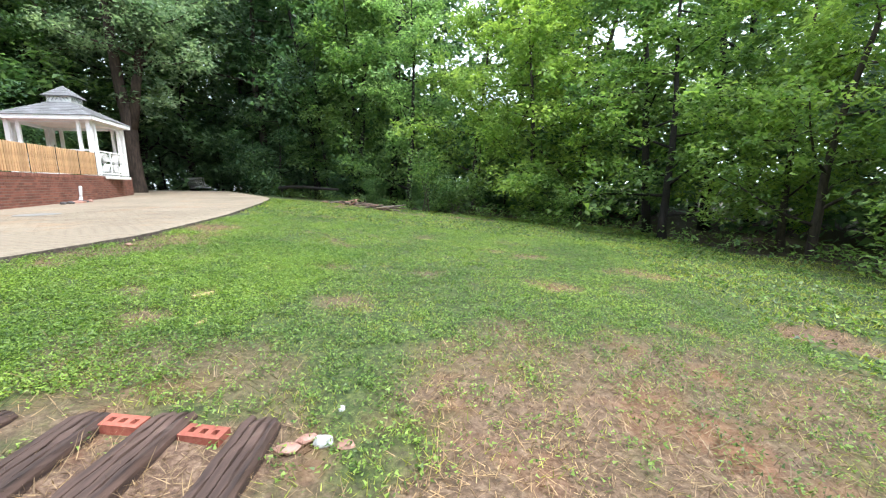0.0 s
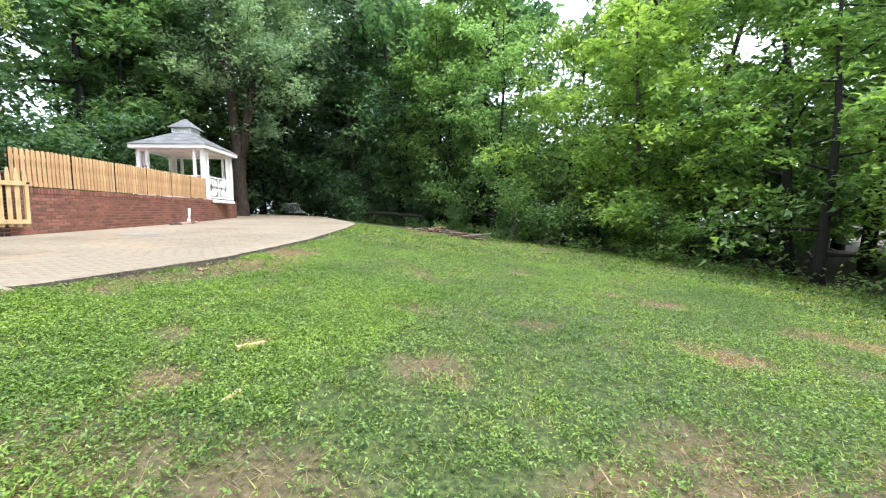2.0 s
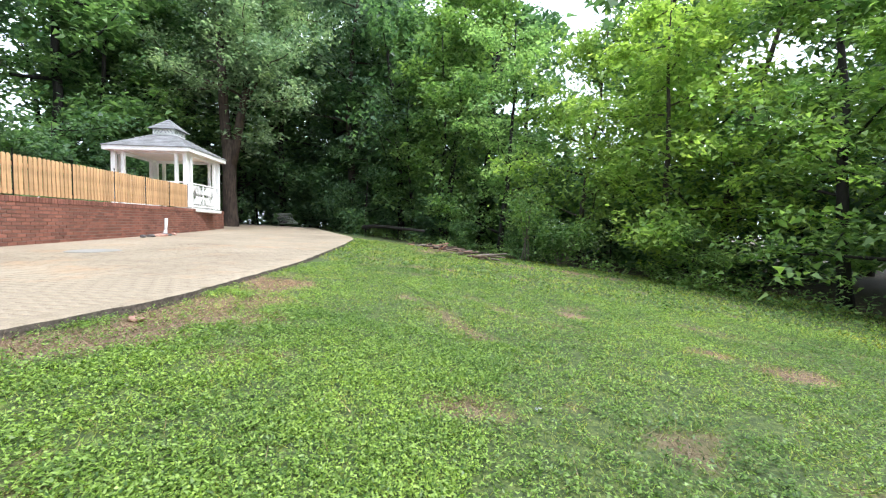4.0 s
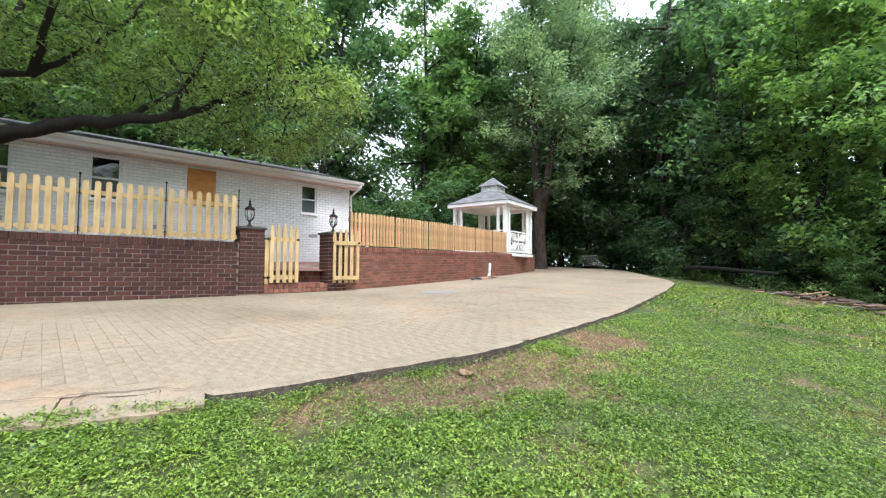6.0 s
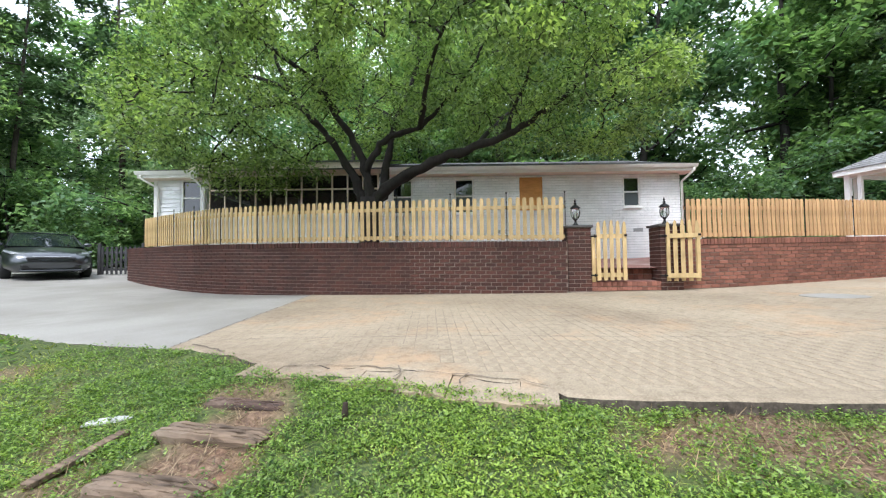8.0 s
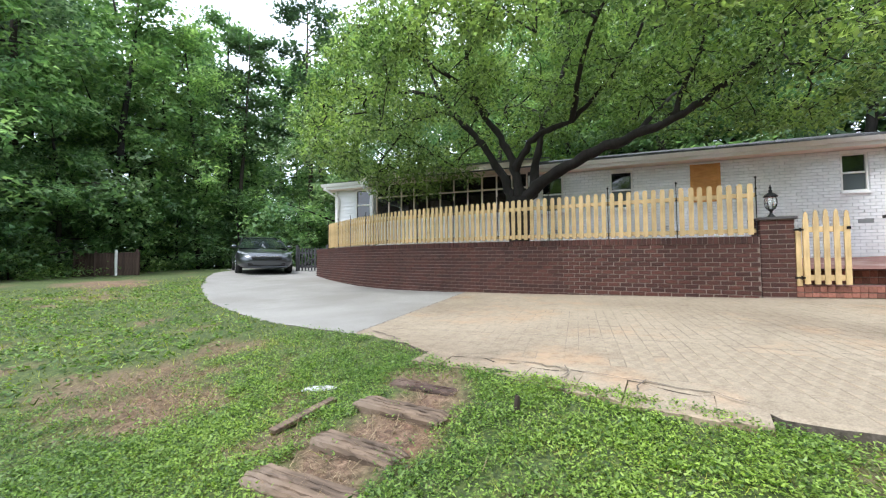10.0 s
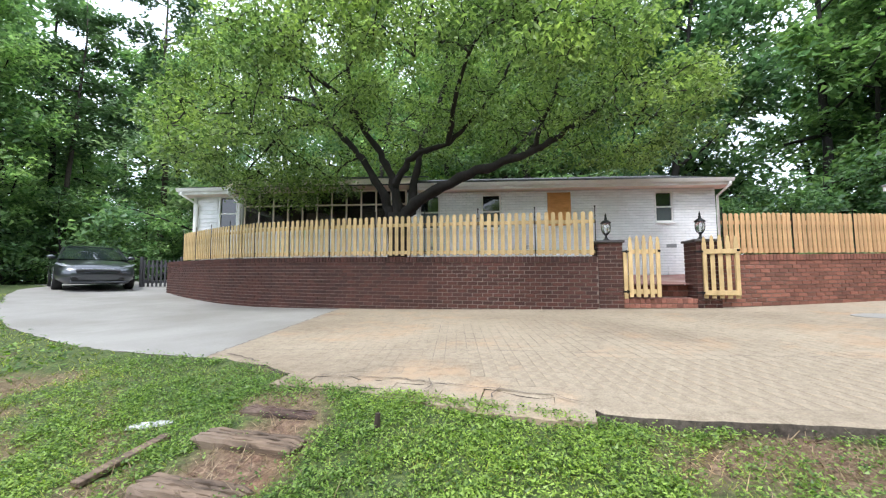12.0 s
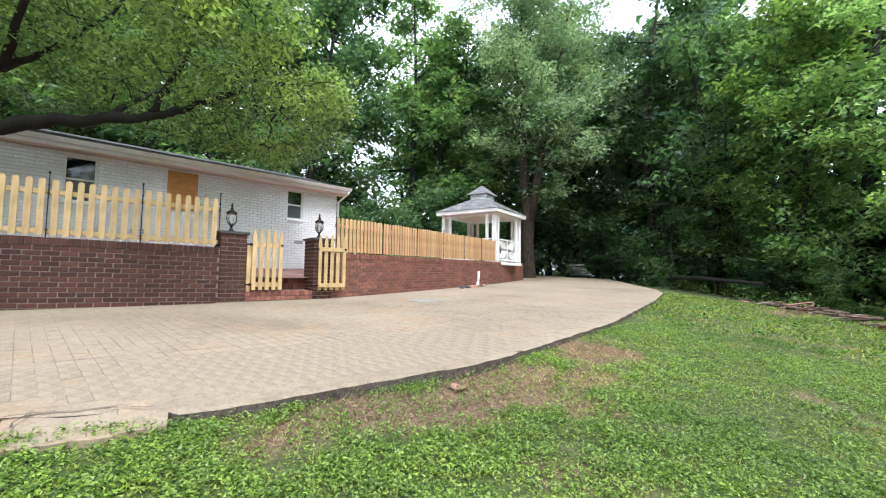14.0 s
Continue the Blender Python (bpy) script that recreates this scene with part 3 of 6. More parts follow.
def pier(x0, x1, depth, label):
    zt = 1.235
    m = GATE @ Matrix.Translation(((x0 + x1) / 2, depth / 2 - 0.02, 0))
    ob = empty("brick_pier", m, label, "pier", "gate piers")
    w = x1 - x0
    part("core", Geo().box((0, 0, zt / 2 - 0.15), (w - 0.018, depth - 0.018, zt + 0.3), 0), MORTAR, ob)
    part("cap", Geo().box((0, 0, zt + 0.022), (w + 0.07, depth + 0.07, 0.045), 0.008), FLAGSTONE, ob, "dark flat stone cap")
    for k in range(-2, 16):
        z = zt - COURSE * (k + 0.5) - 0.005 if k >= 0 else None
        if z is None:
            continue
        for face in range(4):
            run = w if face % 2 == 0 else depth
            off = (depth if face % 2 == 0 else w) / 2 - 0.045
            nb = max(1, round(run / BL))
            cuts = [-run / 2 + run * i / nb for i in range(nb + 1)]
            if (k + face) % 2:
                cuts = [-run / 2] + [c + run / nb / 2 for c in cuts[:-1]] + [run / 2]
            for a, b2 in zip(cuts, cuts[1:]):
                rot = Matrix.Rotation(math.pi / 2 * face, 4, "Z")
                g = brick_mesh(b2 - a - 0.010, BRICK_SHADED)
                bo = new("brick", g)
                bo.parent = ob
                bo.matrix_basis = rot @ Matrix.Translation(((a + b2) / 2, -off, z))
    return ob


BRICK_CACHE = {}


def brick_mesh(length, mat, h=COURSE - 0.014, d=0.09):
    key = (round(length, 2), mat.name, h, d)
    if key not in BRICK_CACHE:
        BRICK_CACHE[key] = Geo().box((0, 0, 0), (max(0.03, round(length, 2)), d, h), 0.004).mesh("brick", mat)
    return BRICK_CACHE[key]


pier(-0.44, 0.0, 0.46, "brown-red brick gate pier with a flat stone cap")
pier(1.30, 1.72, 0.46, "brown-red brick gate pier with a flat stone cap")


def steps():
    ob = empty("garden_steps", GATE, "red brick steps between the gate piers", "steps")
    part("lower_core", Geo().box((0.65, 0.32, 0.04), (1.29, 0.60, 0.29), 0), MORTAR, ob)
    part("upper_core", Geo().box((0.65, 1.30, 0.20), (1.29, 1.86, 0.46), 0), MORTAR, ob)
    for zc, y0, h in ((0.055, 0.0, 0.075), (0.145, 0.0, 0.095), (0.265, 0.36, 0.105), (0.375, 0.36, 0.105)):
        x = 0.05
        while x < 1.28:
            bo = new("brick", brick_mesh(0.085, BRICK_RED, h - 0.008, 0.2))
            bo.parent = ob
            bo.matrix_basis = Matrix.Translation((x, y0 + 0.1, zc))
            x += 0.094
    part("tread", Geo().box((0.65, 0.27, 0.194), (1.28, 0.20, 0.012), 0.003), PATIO, ob)
    part("landing", Geo().box((0.65, 1.35, 0.438), (1.28, 1.8, 0.016), 0.003), PATIO, ob)


steps()


def lantern(m, label):
    ob = empty("post_lantern", m, label, "lamp", "pier lanterns")
    part("base", Geo().lathe([(0.055, 0), (0.055, 0.035), (0.04, 0.045), (0.022, 0.075), (0.018, 0.105), (0.03, 0.12), (0.05, 0.145)], 14), BLACK_METAL, ob, "", True)
    part("glass", Geo().lathe([(0.045, 0.15), (0.072, 0.19), (0.082, 0.25), (0.078, 0.31), (0.062, 0.345)], 16), LAMP_GLASS, ob, "clear seeded glass globe", True)
    cage = Geo()
    for i in range(8):
        a = 2 * math.pi * i / 8
        cage.tube([((r + 0.004) * math.cos(a), (r + 0.004) * math.sin(a), z) for r, z in ((0.05, 0.145), (0.074, 0.19), (0.084, 0.25), (0.08, 0.31), (0.064, 0.35))], [0.004] * 5, 5)
    part("cage", cage, BLACK_METAL, ob)
    part("candle", Geo().lathe([(0.012, 0.15), (0.012, 0.25), (0.006, 0.27)], 8), PAINT_WHITE, ob)
    part("roof", Geo().lathe([(0.095, 0.345), (0.1, 0.355), (0.085, 0.375), (0.06, 0.40), (0.03, 0.415), (0.022, 0.435)], 16), BLACK_METAL, ob, "", True)
    part("finial", Geo().lathe([(0.02, 0.43), (0.03, 0.45), (0.02, 0.465), (0.012, 0.475), (0.024, 0.495), (0.012, 0.515), (0.005, 0.55)], 10), BLACK_METAL, ob, "", True)
    return ob


lamp_1 = lantern(GATE @ Matrix.Translation((-0.22, 0.21, 1.28)), "black metal carriage lantern on a brick pier")
copy_thing(lamp_1, GATE @ Matrix.Translation((1.51, 0.21, 1.28)))


def picket_outline(w, h, style):
    r = w / 2
    if style == "round":
        return [(-r, 0), (r, 0), (r, h - r)] + [(r * math.cos(a), h - r + r * math.sin(a)) for a in np.linspace(0.35, math.pi - 0.35, 6)] + [(-r, h - r)]
    if style == "gothic":
        return [(-r, 0), (r, 0), (r, h - 0.13), (r * 0.72, h - 0.105), (r * 0.80, h - 0.07), (r * 0.6, h - 0.03), (0, h), (-r * 0.6, h - 0.03), (-r * 0.80, h - 0.07), (-r * 0.72, h - 0.105), (-r, h - 0.13)]
    return [(-r, 0), (r, 0), (r, h - r * 0.6), (r * 0.45, h), (-r * 0.45, h), (-r, h - r * 0.6)]


PICKETS = {}


def picket_mesh(w, h, style, mat, t=0.019):
    key = (w, round(h, 2), style, mat.name)
    if key not in PICKETS:
        PICKETS[key] = Geo().prism(picket_outline(w, round(h, 2), style), t).mesh("picket", mat)
    return PICKETS[key]


def gate_leaf(m, label, hinge_left, show_back):
    ob = empty("picket_gate", m, label, "gate", "gate leaves")
    w = 0.56
    front = 0.03 if show_back else -0.03
    for i in range(5):
        h = 1.10 + 0.05 * math.sin(math.pi * (i + 0.5) / 5)
        part("picket", picket_mesh(0.07, h, "gothic", PICKET_YELLOW), None, ob, m=Matrix.Translation((0.035 + i * (w - 0.07) / 4, front, 0.02)))
    for z in (0.12, 0.86):
        part("rail", Geo().box((w / 2, 0, z), (w, 0.036, 0.085), 0.004), PICKET_YELLOW, ob)
    for x in (0.03, w - 0.03):
        part("stile", Geo().box((x, 0, 0.49), (0.06, 0.034, 0.66), 0.004), PICKET_YELLOW, ob)
    hx = -0.06 if hinge_left else w + 0.06
    for z in (0.12, 0.86):
        hinge = Geo().box((hx, -0.045, z), (0.13, 0.006, 0.03), 0.002)
        hinge.lathe([(0.012, -0.03), (0.012, 0.03)], 8, Matrix.Translation((hx + (0.02 if hinge_left else -0.02), -0.05, z)))
        part("hinge", hinge, BLACK_METAL, ob, "black iron strap hinge")
    part("latch", Geo().box((w - 0.02 if hinge_left else 0.02, -0.05, 0.87), (0.05, 0.012, 0.04), 0.003), BLACK_METAL, ob)
    return ob


part("gate_post", Geo().box((0.045, 0.02, 0.62), (0.07, 0.07, 0.86), 0.005), PICKET_YELLOW)
tagged(bpy.data.objects["gate_post"], "short yellow pine gate post against a brick pier", "post").matrix_basis = GATE
gate_leaf(GATE @ Matrix.Translation((0.09, -0.02, 0.20)), "closed yellow pine picket gate leaf", True, False)
gate_leaf(GATE @ Matrix.Translation((1.36, -0.12, 0.18)) @ Matrix.Rotation(radians(-14), 4, "Z"), "open yellow pine picket gate leaf swung back to the wall", True, True)


# ---- fences on the walls ----
def fence(path, s0, s1, panel, pitch, width, height, style, mat, label, category="fence", height1=None, rods=True, start_gap=0.03):
    ob = empty("picket_fence", Matrix.Identity(4), label, category, "fences on the wall")
    height1 = height1 or height
    n = max(1, round((s1 - s0) / panel))
    r = random.Random(4)
    for k in range(n):
        a, b2 = s0 + (s1 - s0) * k / n, s0 + (s1 - s0) * (k + 1) / n
        cnt = max(2, round((b2 - a - 0.02) / pitch))
        for i in range(cnt):
            s = a + 0.01 + (b2 - a - 0.02) * (i + 0.5) / cnt
            f = (s - s0) / (s1 - s0)
            h = height + (height1 - height) * f
            m = path.spot(s, path.top(s) + start_gap + r.uniform(-0.004, 0.004), 0.075) @ Matrix.Rotation(r.uniform(-0.008, 0.008), 4, "Y")
            part("picket", picket_mesh(width, h - start_gap, style, mat), None, ob, m=m)
        for zr in (0.11, 0.78):
            rail = Geo()
            sub = 4
            for j in range(sub):
                u0, u1 = a + (b2 - a) * j / sub, a + (b2 - a) * (j + 1) / sub
                mid = (u0 + u1) / 2
                rail.box((0, 0, 0), (u1 - u0 + 0.004, 0.028, 0.07), 0.003, path.spot(mid, path.top(mid) + height * zr, 0.1))
            part("rail", rail, mat, ob)
        for a in ([a, b2] if k == n - 1 else [a]) if rods else []:
            m = path.spot(a, path.top(a), 0.062)
            g = Geo()
            g.tube([(0, 0, -0.06), (0, 0, height + 0.09)], [0.0085] * 2, 8)
            g.lathe([(0.004, -0.018), (0.015, -0.012), (0.018, 0), (0.015, 0.012), (0.004, 0.018)], 8, Matrix.Translation((0, 0, height + 0.095)))
            for z in (0.12, 0.66, 0.78):
                g.box((0, 0.005, z), (0.03, 0.03, 0.018), 0.003)
            part("post", g, BLACK_METAL, ob, "thin black metal post with a ball top", m=m)
    return ob


fence_left = fence(LEFT, 1.5, LEFT.len - 0.02, 1.1, 0.137, 0.077, 0.87, "round", PICKET_YELLOW, "yellow pine picket fence with black metal posts on the brick wall")
fence_right = fence(RIGHT, 0.38, RIGHT.len - 4.83, 1.6, 0.112, 0.079, 0.79, "round", PICKET_ORANGE, "orange-tan picket fence of closely set boards on the brick wall", height1=0.86)

BACK = Path([(-11.9, -9.25), (-11.2, -9.6), (-10.45, -9.95)], 1.74, 1.72)
fence(BACK, 0.05, BACK.len - 0.02, 0.7, 0.1, 0.092, 0.9, "round", PICKET_ORANGE, "orange-tan board fence turning back to the house")

# ---- terrace behind the walls ----
HOUSE = Matrix.Translation((-9.92, -9.84, 0)) @ Matrix.Rotation(math.atan2(0.986, -0.168), 4, "Z")


def terrace():
    g = Geo()
    rows = []
    for path in (LEFT, RIGHT):
        for i in range(13):
            s = path.len * i / 12
            rows.append((path.spot(s, path.top(s) - 0.5, 0.12).translation, path is LEFT))
    inv = HOUSE.inverted()
    k = 10
    for p, _ in rows:
        q = inv @ p
        back = HOUSE @ Vector((q.x, max(q.y + 0.5, 0.6) if q.x < 16 else q.y + 9, 0))
        for j in range(k + 1):
            t = j / k
            pt = p.lerp(back, t)
            g.v.append((pt.x, pt.y, 1.14 + 0.22 * min(1, t * 1.1) + (0.35 * max(0, min(1, (p.y - 5) / 6)) if p.y > 5 else 0)))
    for i in range(len(rows) - 1):
        for j in range(k):
            a = i * (k + 1) + j
            g.f.append((a, a + 1, a + k + 2, a + k + 1))
    tagged(part("terrace", g, PATIO, smooth=True), "red paved terrace behind the brick wall", "terrace", kind="structure")


terrace()


# ---- house ----
def hpart(name, geo, mat, parent, label="", smooth=False):
    return part(name, geo, mat, parent, label, smooth)


house = empty("house", HOUSE, "long low white painted brick house with a screened porch", "house")
BASE, SOFFIT, LEN, DEEP = 0.9, 3.82, 15.75, 8.0


def pierced(us, vs, is_hole, w0, w1, place):
    """A slab in one piece over a grid of cells, with the cells that are holes cut right through."""
    g = Geo()
    nu, nv = len(us), len(vs)
    g.v = [place(u, v, w) for w in (w0, w1) for u in us for v in vs]
    at_ = lambda i, j, k: k * nu * nv + i * nv + j
    solid = lambda i, j: 0 <= i < nu - 1 and 0 <= j < nv - 1 and not is_hole((us[i] + us[i + 1]) / 2, (vs[j] + vs[j + 1]) / 2)
    for i in range(nu - 1):
        for j in range(nv - 1):
            if not solid(i, j):
                continue
            q = [(i, j), (i + 1, j), (i + 1, j + 1), (i, j + 1)]
            g.f += [tuple(at_(*c, 0) for c in q), tuple(at_(*c, 1) for c in q[::-1])]
            for (c, d), (di, dj) in zip(zip(q, q[1:] + q[:1]), ((0, -1), (1, 0), (0, 1), (-1, 0))):
                if not solid(i + di, j + dj):
                    g.f.append((at_(*d, 0), at_(*c, 0), at_(*c, 1), at_(*d, 1)))
    return g


def wall_with_holes(x0, x1, z0, z1, holes, y0, thick):
    """Front wall in one piece round its openings."""
    xs = sorted({x0, x1, *[h[0] for h in holes], *[h[1] for h in holes]})
    zs = sorted({z0, z1, *[h[2] for h in holes], *[h[3] for h in holes]})
    return pierced(xs, zs, lambda x, z: any(h[0] < x < h[1] and h[2] < z < h[3] for h in holes), y0, y0 + thick, lambda u, v, w: (u, w, v))


WINDOWS = [(14.10, 14.60, 2.85, 3.73), (9.19, 9.75, 2.72, 3.73), (7.36, 7.96, 2.72, 3.73)]
BOARD = (11.08, 11.74, 2.78, 3.74)
hpart("front_wall", wall_with_holes(7.0, LEN, BASE, SOFFIT, WINDOWS, 0.012, 0.2), MORTAR_WHITE, house)
hpart("end_wall", Geo().box((LEN - 0.1, DEEP / 2 + 0.2, (BASE + SOFFIT) / 2), (0.2, DEEP - 0.4, SOFFIT - BASE)), BRICK_WHITE, house)
hpart("end_wall", Geo().box((0.1 + 0.45, DEEP / 2 + 0.2, (BASE + SOFFIT) / 2), (0.2, DEEP - 0.4, SOFFIT - BASE)), SIDING, house)
hpart("back_wall", Geo().box((LEN / 2 + 0.2, DEEP - 0.1, (BASE + SOFFIT) / 2), (LEN - 0.5, 0.2, SOFFIT - BASE)), BRICK_WHITE, house)
hpart("floor", Geo().box((LEN / 2, DEEP / 2, 1.4), (LEN - 0.4, DEEP - 0.4, 0.1)), INTERIOR, house)
bricks = Geo()
rb = random.Random(6)
k = 0
z = BASE + 0.2
while z < SOFFIT - 0.03:
    x = 7.0 - BL / 2 * (k % 2)
    while x < LEN:
        a, b2 = max(7.0, x), min(LEN, x + BL)
        spans = [(a, b2)]
        for wx0, wx1, wz0, wz1 in WINDOWS:
            if wz0 - 0.02 < z < wz1 + 0.02:
                nxt = []
                for c, d in spans:
                    if d <= wx0 or c >= wx1:
                        nxt.append((c, d))
                    else:
                        nxt += [q for q in ((c, wx0), (wx1, d)) if q[1] - q[0] > 0.02]
                spans = nxt
        for c, d in spans:
            if d - c > 0.03:
                bricks.box(((c + d) / 2, 0.03 + rb.uniform(-0.006, 0.004), z), (d - c - 0.010, 0.09, COURSE - 0.015))
        x += BL
    z += COURSE
    k += 1
tagged(hpart("bricks", bricks, BRICK_WHITE, house), kind="stuff")


def window(x0, x1, z0, z1, y0, label, blind):
    """Two-sash window with frame, meeting rail, sill, glass and a drawn blind below."""
    w = part("window", Geo().box(((x0 + x1) / 2, y0 + 0.16, (z0 + z1) / 2), (x1 - x0, 0.02, z1 - z0)), INTERIOR, house, label)
    fr = Geo()
    t = 0.042
    for xc in (x0 + t / 2, x1 - t / 2):
        fr.box((xc, y0 + 0.06, (z0 + z1) / 2), (t, 0.08, z1 - z0), 0.004)
    for zc in (z0 + t / 2, z1 - t / 2):
        fr.box(((x0 + x1) / 2, y0 + 0.058, zc), (x1 - x0 - 2 * t, 0.076, t), 0.004)
    part("window_frame", fr, PAINT_WHITE, w)
    zm = (z0 + z1) / 2
    part("meeting_rail", Geo().box(((x0 + x1) / 2, y0 + 0.05, zm), (x1 - x0 - 2 * t, 0.05, 0.04), 0.004), PAINT_WHITE, w)
    part("pane", Geo().box(((x0 + x1) / 2, y0 + 0.072, (zm + z1) / 2), (x1 - x0 - 2 * t, 0.006, z1 - zm - 0.05)), GLASS, w)
    part("pane", Geo().box(((x0 + x1) / 2, y0 + 0.06, (zm + z0) / 2), (x1 - x0 - 2 * t, 0.006, zm - z0 - 0.05)), GLASS_GREY if blind else GLASS, w)
    part("window_sill", Geo().box(((x0 + x1) / 2, y0 + 0.0, z0 - 0.03), (x1 - x0 + 0.06, 0.12, 0.055), 0.006), BRICK_WHITE, w)


GLASS_GREY, _nt, _b = base_mat("screened_glass", 0.25)
_b.inputs["Base Color"].default_value = (0.085, 0.10, 0.105, 1)
for q in WINDOWS:
    window(*q, 0.0, "white two-sash window with an insect screen below", True)
bd = part("window_board", Geo().box(((BOARD[0] + BOARD[1]) / 2, -0.022, (BOARD[2] + BOARD[3]) / 2), (BOARD[1] - BOARD[0], 0.03, BOARD[3] - BOARD[2]), 0.003), PLYWOOD, house, "orange plywood sheet screwed over a window")
for xx in (BOARD[0] + 0.04, BOARD[1] - 0.04):
    part("batten", Geo().box((xx, -0.044, (BOARD[2] + BOARD[3]) / 2), (0.07, 0.016, BOARD[3] - BOARD[2]), 0.002), PLYWOOD, bd)
for zz in (BOARD[3] - 0.05, BOARD[3] - 0.36, BOARD[2] + 0.05):
    part("batten", Geo().box(((BOARD[0] + BOARD[1]) / 2, -0.046, zz), (BOARD[1] - BOARD[0] - 0.15, 0.016, 0.07), 0.002), PLYWOOD, bd)
for x0 in (14.36, 7.6, 10.4):
    v = part("foundation_vent", Geo().box((x0 + 0.14, -0.008, 2.17), (0.28, 0.02, 0.11), 0.003), VENT_GREY, house)
    part("slats", Geo().box((x0 + 0.14, -0.02, 2.15), (0.25, 0.008, 0.015)).box((x0 + 0.14, -0.02, 2.18), (0.25, 0.008, 0.015)).box((x0 + 0.14, -0.02, 2.21), (0.25, 0.008, 0.015)), VENT_GREY, v)

# siding wing
W3 = (1.22, 1.80, 2.75, 3.81)
hpart("siding_wall", wall_with_holes(0.45, 1.95, BASE, SOFFIT, [W3], 0.03, 0.17), SIDING, house)
for k in range(24):
    z = BASE + 0.05 + k * 0.122
    if z > SOFFIT - 0.06:
        break
    for a, b2 in (((0.45, 1.17), (1.79, 1.93)) if z > W3[2] - 0.1 else ((0.45, 1.93),)):
        g = Geo()
        g.v = [(a, 0.028, z + 0.12), (b2, 0.028, z + 0.12), (b2, 0.004, z), (a, 0.004, z), (a, 0.03, z), (b2, 0.03, z)]
        g.f = [(3, 2, 1, 0), (4, 5, 2, 3)]
        part("siding_board", g, SIDING, house)
window(*W3, -0.01, "white two-sash window in the siding wing", False)
hpart("corner_board", Geo().box((0.47, -0.012, (BASE + SOFFIT) / 2), (0.09, 0.03, SOFFIT - BASE), 0.003), PAINT_WHITE, house)

# screened porch
porch = hpart("porch", Geo().box((4.45, 0.09, 1.62), (4.98, 0.06, 0.14)), DARK_WOOD, house, "screened porch with white frames over a pale knee wall")
PX0, PX1 = 1.97, 6.98
part("knee_wall", Geo().box(((PX0 + PX1) / 2, 0.08, 2.25), (PX1 - PX0, 0.06, 1.12), 0.003), PAINT_WHITE, porch)
part("porch_floor", Geo().box(((PX0 + PX1) / 2, 1.4, 1.64), (PX1 - PX0, 2.5, 0.08)), INTERIOR, porch)
part("inner_wall", Geo().box(((PX0 + PX1) / 2, 2.7, 2.75), (PX1 - PX0, 0.1, 2.2)), INTERIOR, porch)
nb = 11
for i in range(nb + 1):
    x = PX0 + 0.03 + (PX1 - PX0 - 0.06) * i / nb
    part("mullion", Geo().box((x, 0.08, 3.37), (0.045, 0.05, 1.12), 0.003), PAINT_CREAM, porch)
for z in (2.83, 3.50, 3.92):
    part("rail", Geo().box(((PX0 + PX1) / 2, 0.077, z), (PX1 - PX0, 0.052, 0.045), 0.003), PAINT_CREAM, porch)
SCREEN_SEE = bpy.data.materials.new("insect_screen")
SCREEN_SEE.use_nodes = True
nt = SCREEN_SEE.node_tree
nt.nodes.clear()
o_ = nt.nodes.new("ShaderNodeOutputMaterial")
d_ = nt.nodes.new("ShaderNodeBsdfDiffuse")
d_.inputs[0].default_value = (0.05, 0.045, 0.04, 1)
t_ = nt.nodes.new("ShaderNodeBsdfTransparent")
x_ = nt.nodes.new("ShaderNodeMixShader")
x_.inputs[0].default_value = 0.32
nt.links.new(t_.outputs[0], x_.inputs[1])
nt.links.new(d_.outputs[0], x_.inputs[2])
nt.links.new(x_.outputs[0], o_.inputs[0])
for i in range(nb):
    a = PX0 + 0.03 + (PX1 - PX0 - 0.06) * i / nb
    part("screen", Geo().box((a + (PX1 - PX0) / nb / 2, 0.09, 3.37), ((PX1 - PX0) / nb - 0.05, 0.003, 1.1)), SCREEN_SEE, porch)
part("porch_door", Geo().box((3.3, 2.63, 2.7), (0.8, 0.05, 2.0), 0.004).box((3.3, 2.6, 2.9), (0.6, 0.03, 0.04)).box((3.3, 2.6, 3.2), (0.6, 0.03, 0.04)).box((3.3, 2.6, 3.0), (0.04, 0.03, 1.2)), PAINT_CREAM, porch)
part("porch_fascia", Geo().box((4.4, -0.28, 4.10), (6.9 - 1.3, 0.04, 0.2), 0.004), PAINT_CREAM, porch)
part("porch_soffit", Geo().box((4.4, -0.05, 3.985), (5.6, 0.5, 0.03)), PAINT_CREAM, porch)
part("porch_roof", Geo().add([(1.55, -0.36, 4.2), (7.25, -0.36, 4.2), (7.25, 4.0, 5.30), (1.55, 4.0, 5.30), (1.55, -0.36, 4.24), (7.25, -0.36, 4.24), (7.25, 4.0, 5.34), (1.55, 4.0, 5.34)], [(0, 1, 2, 3), (7, 6, 5, 4), (0, 4, 5, 1), (1, 5, 6, 2), (3, 7, 4, 0)]), SHINGLE_DARK, porch)

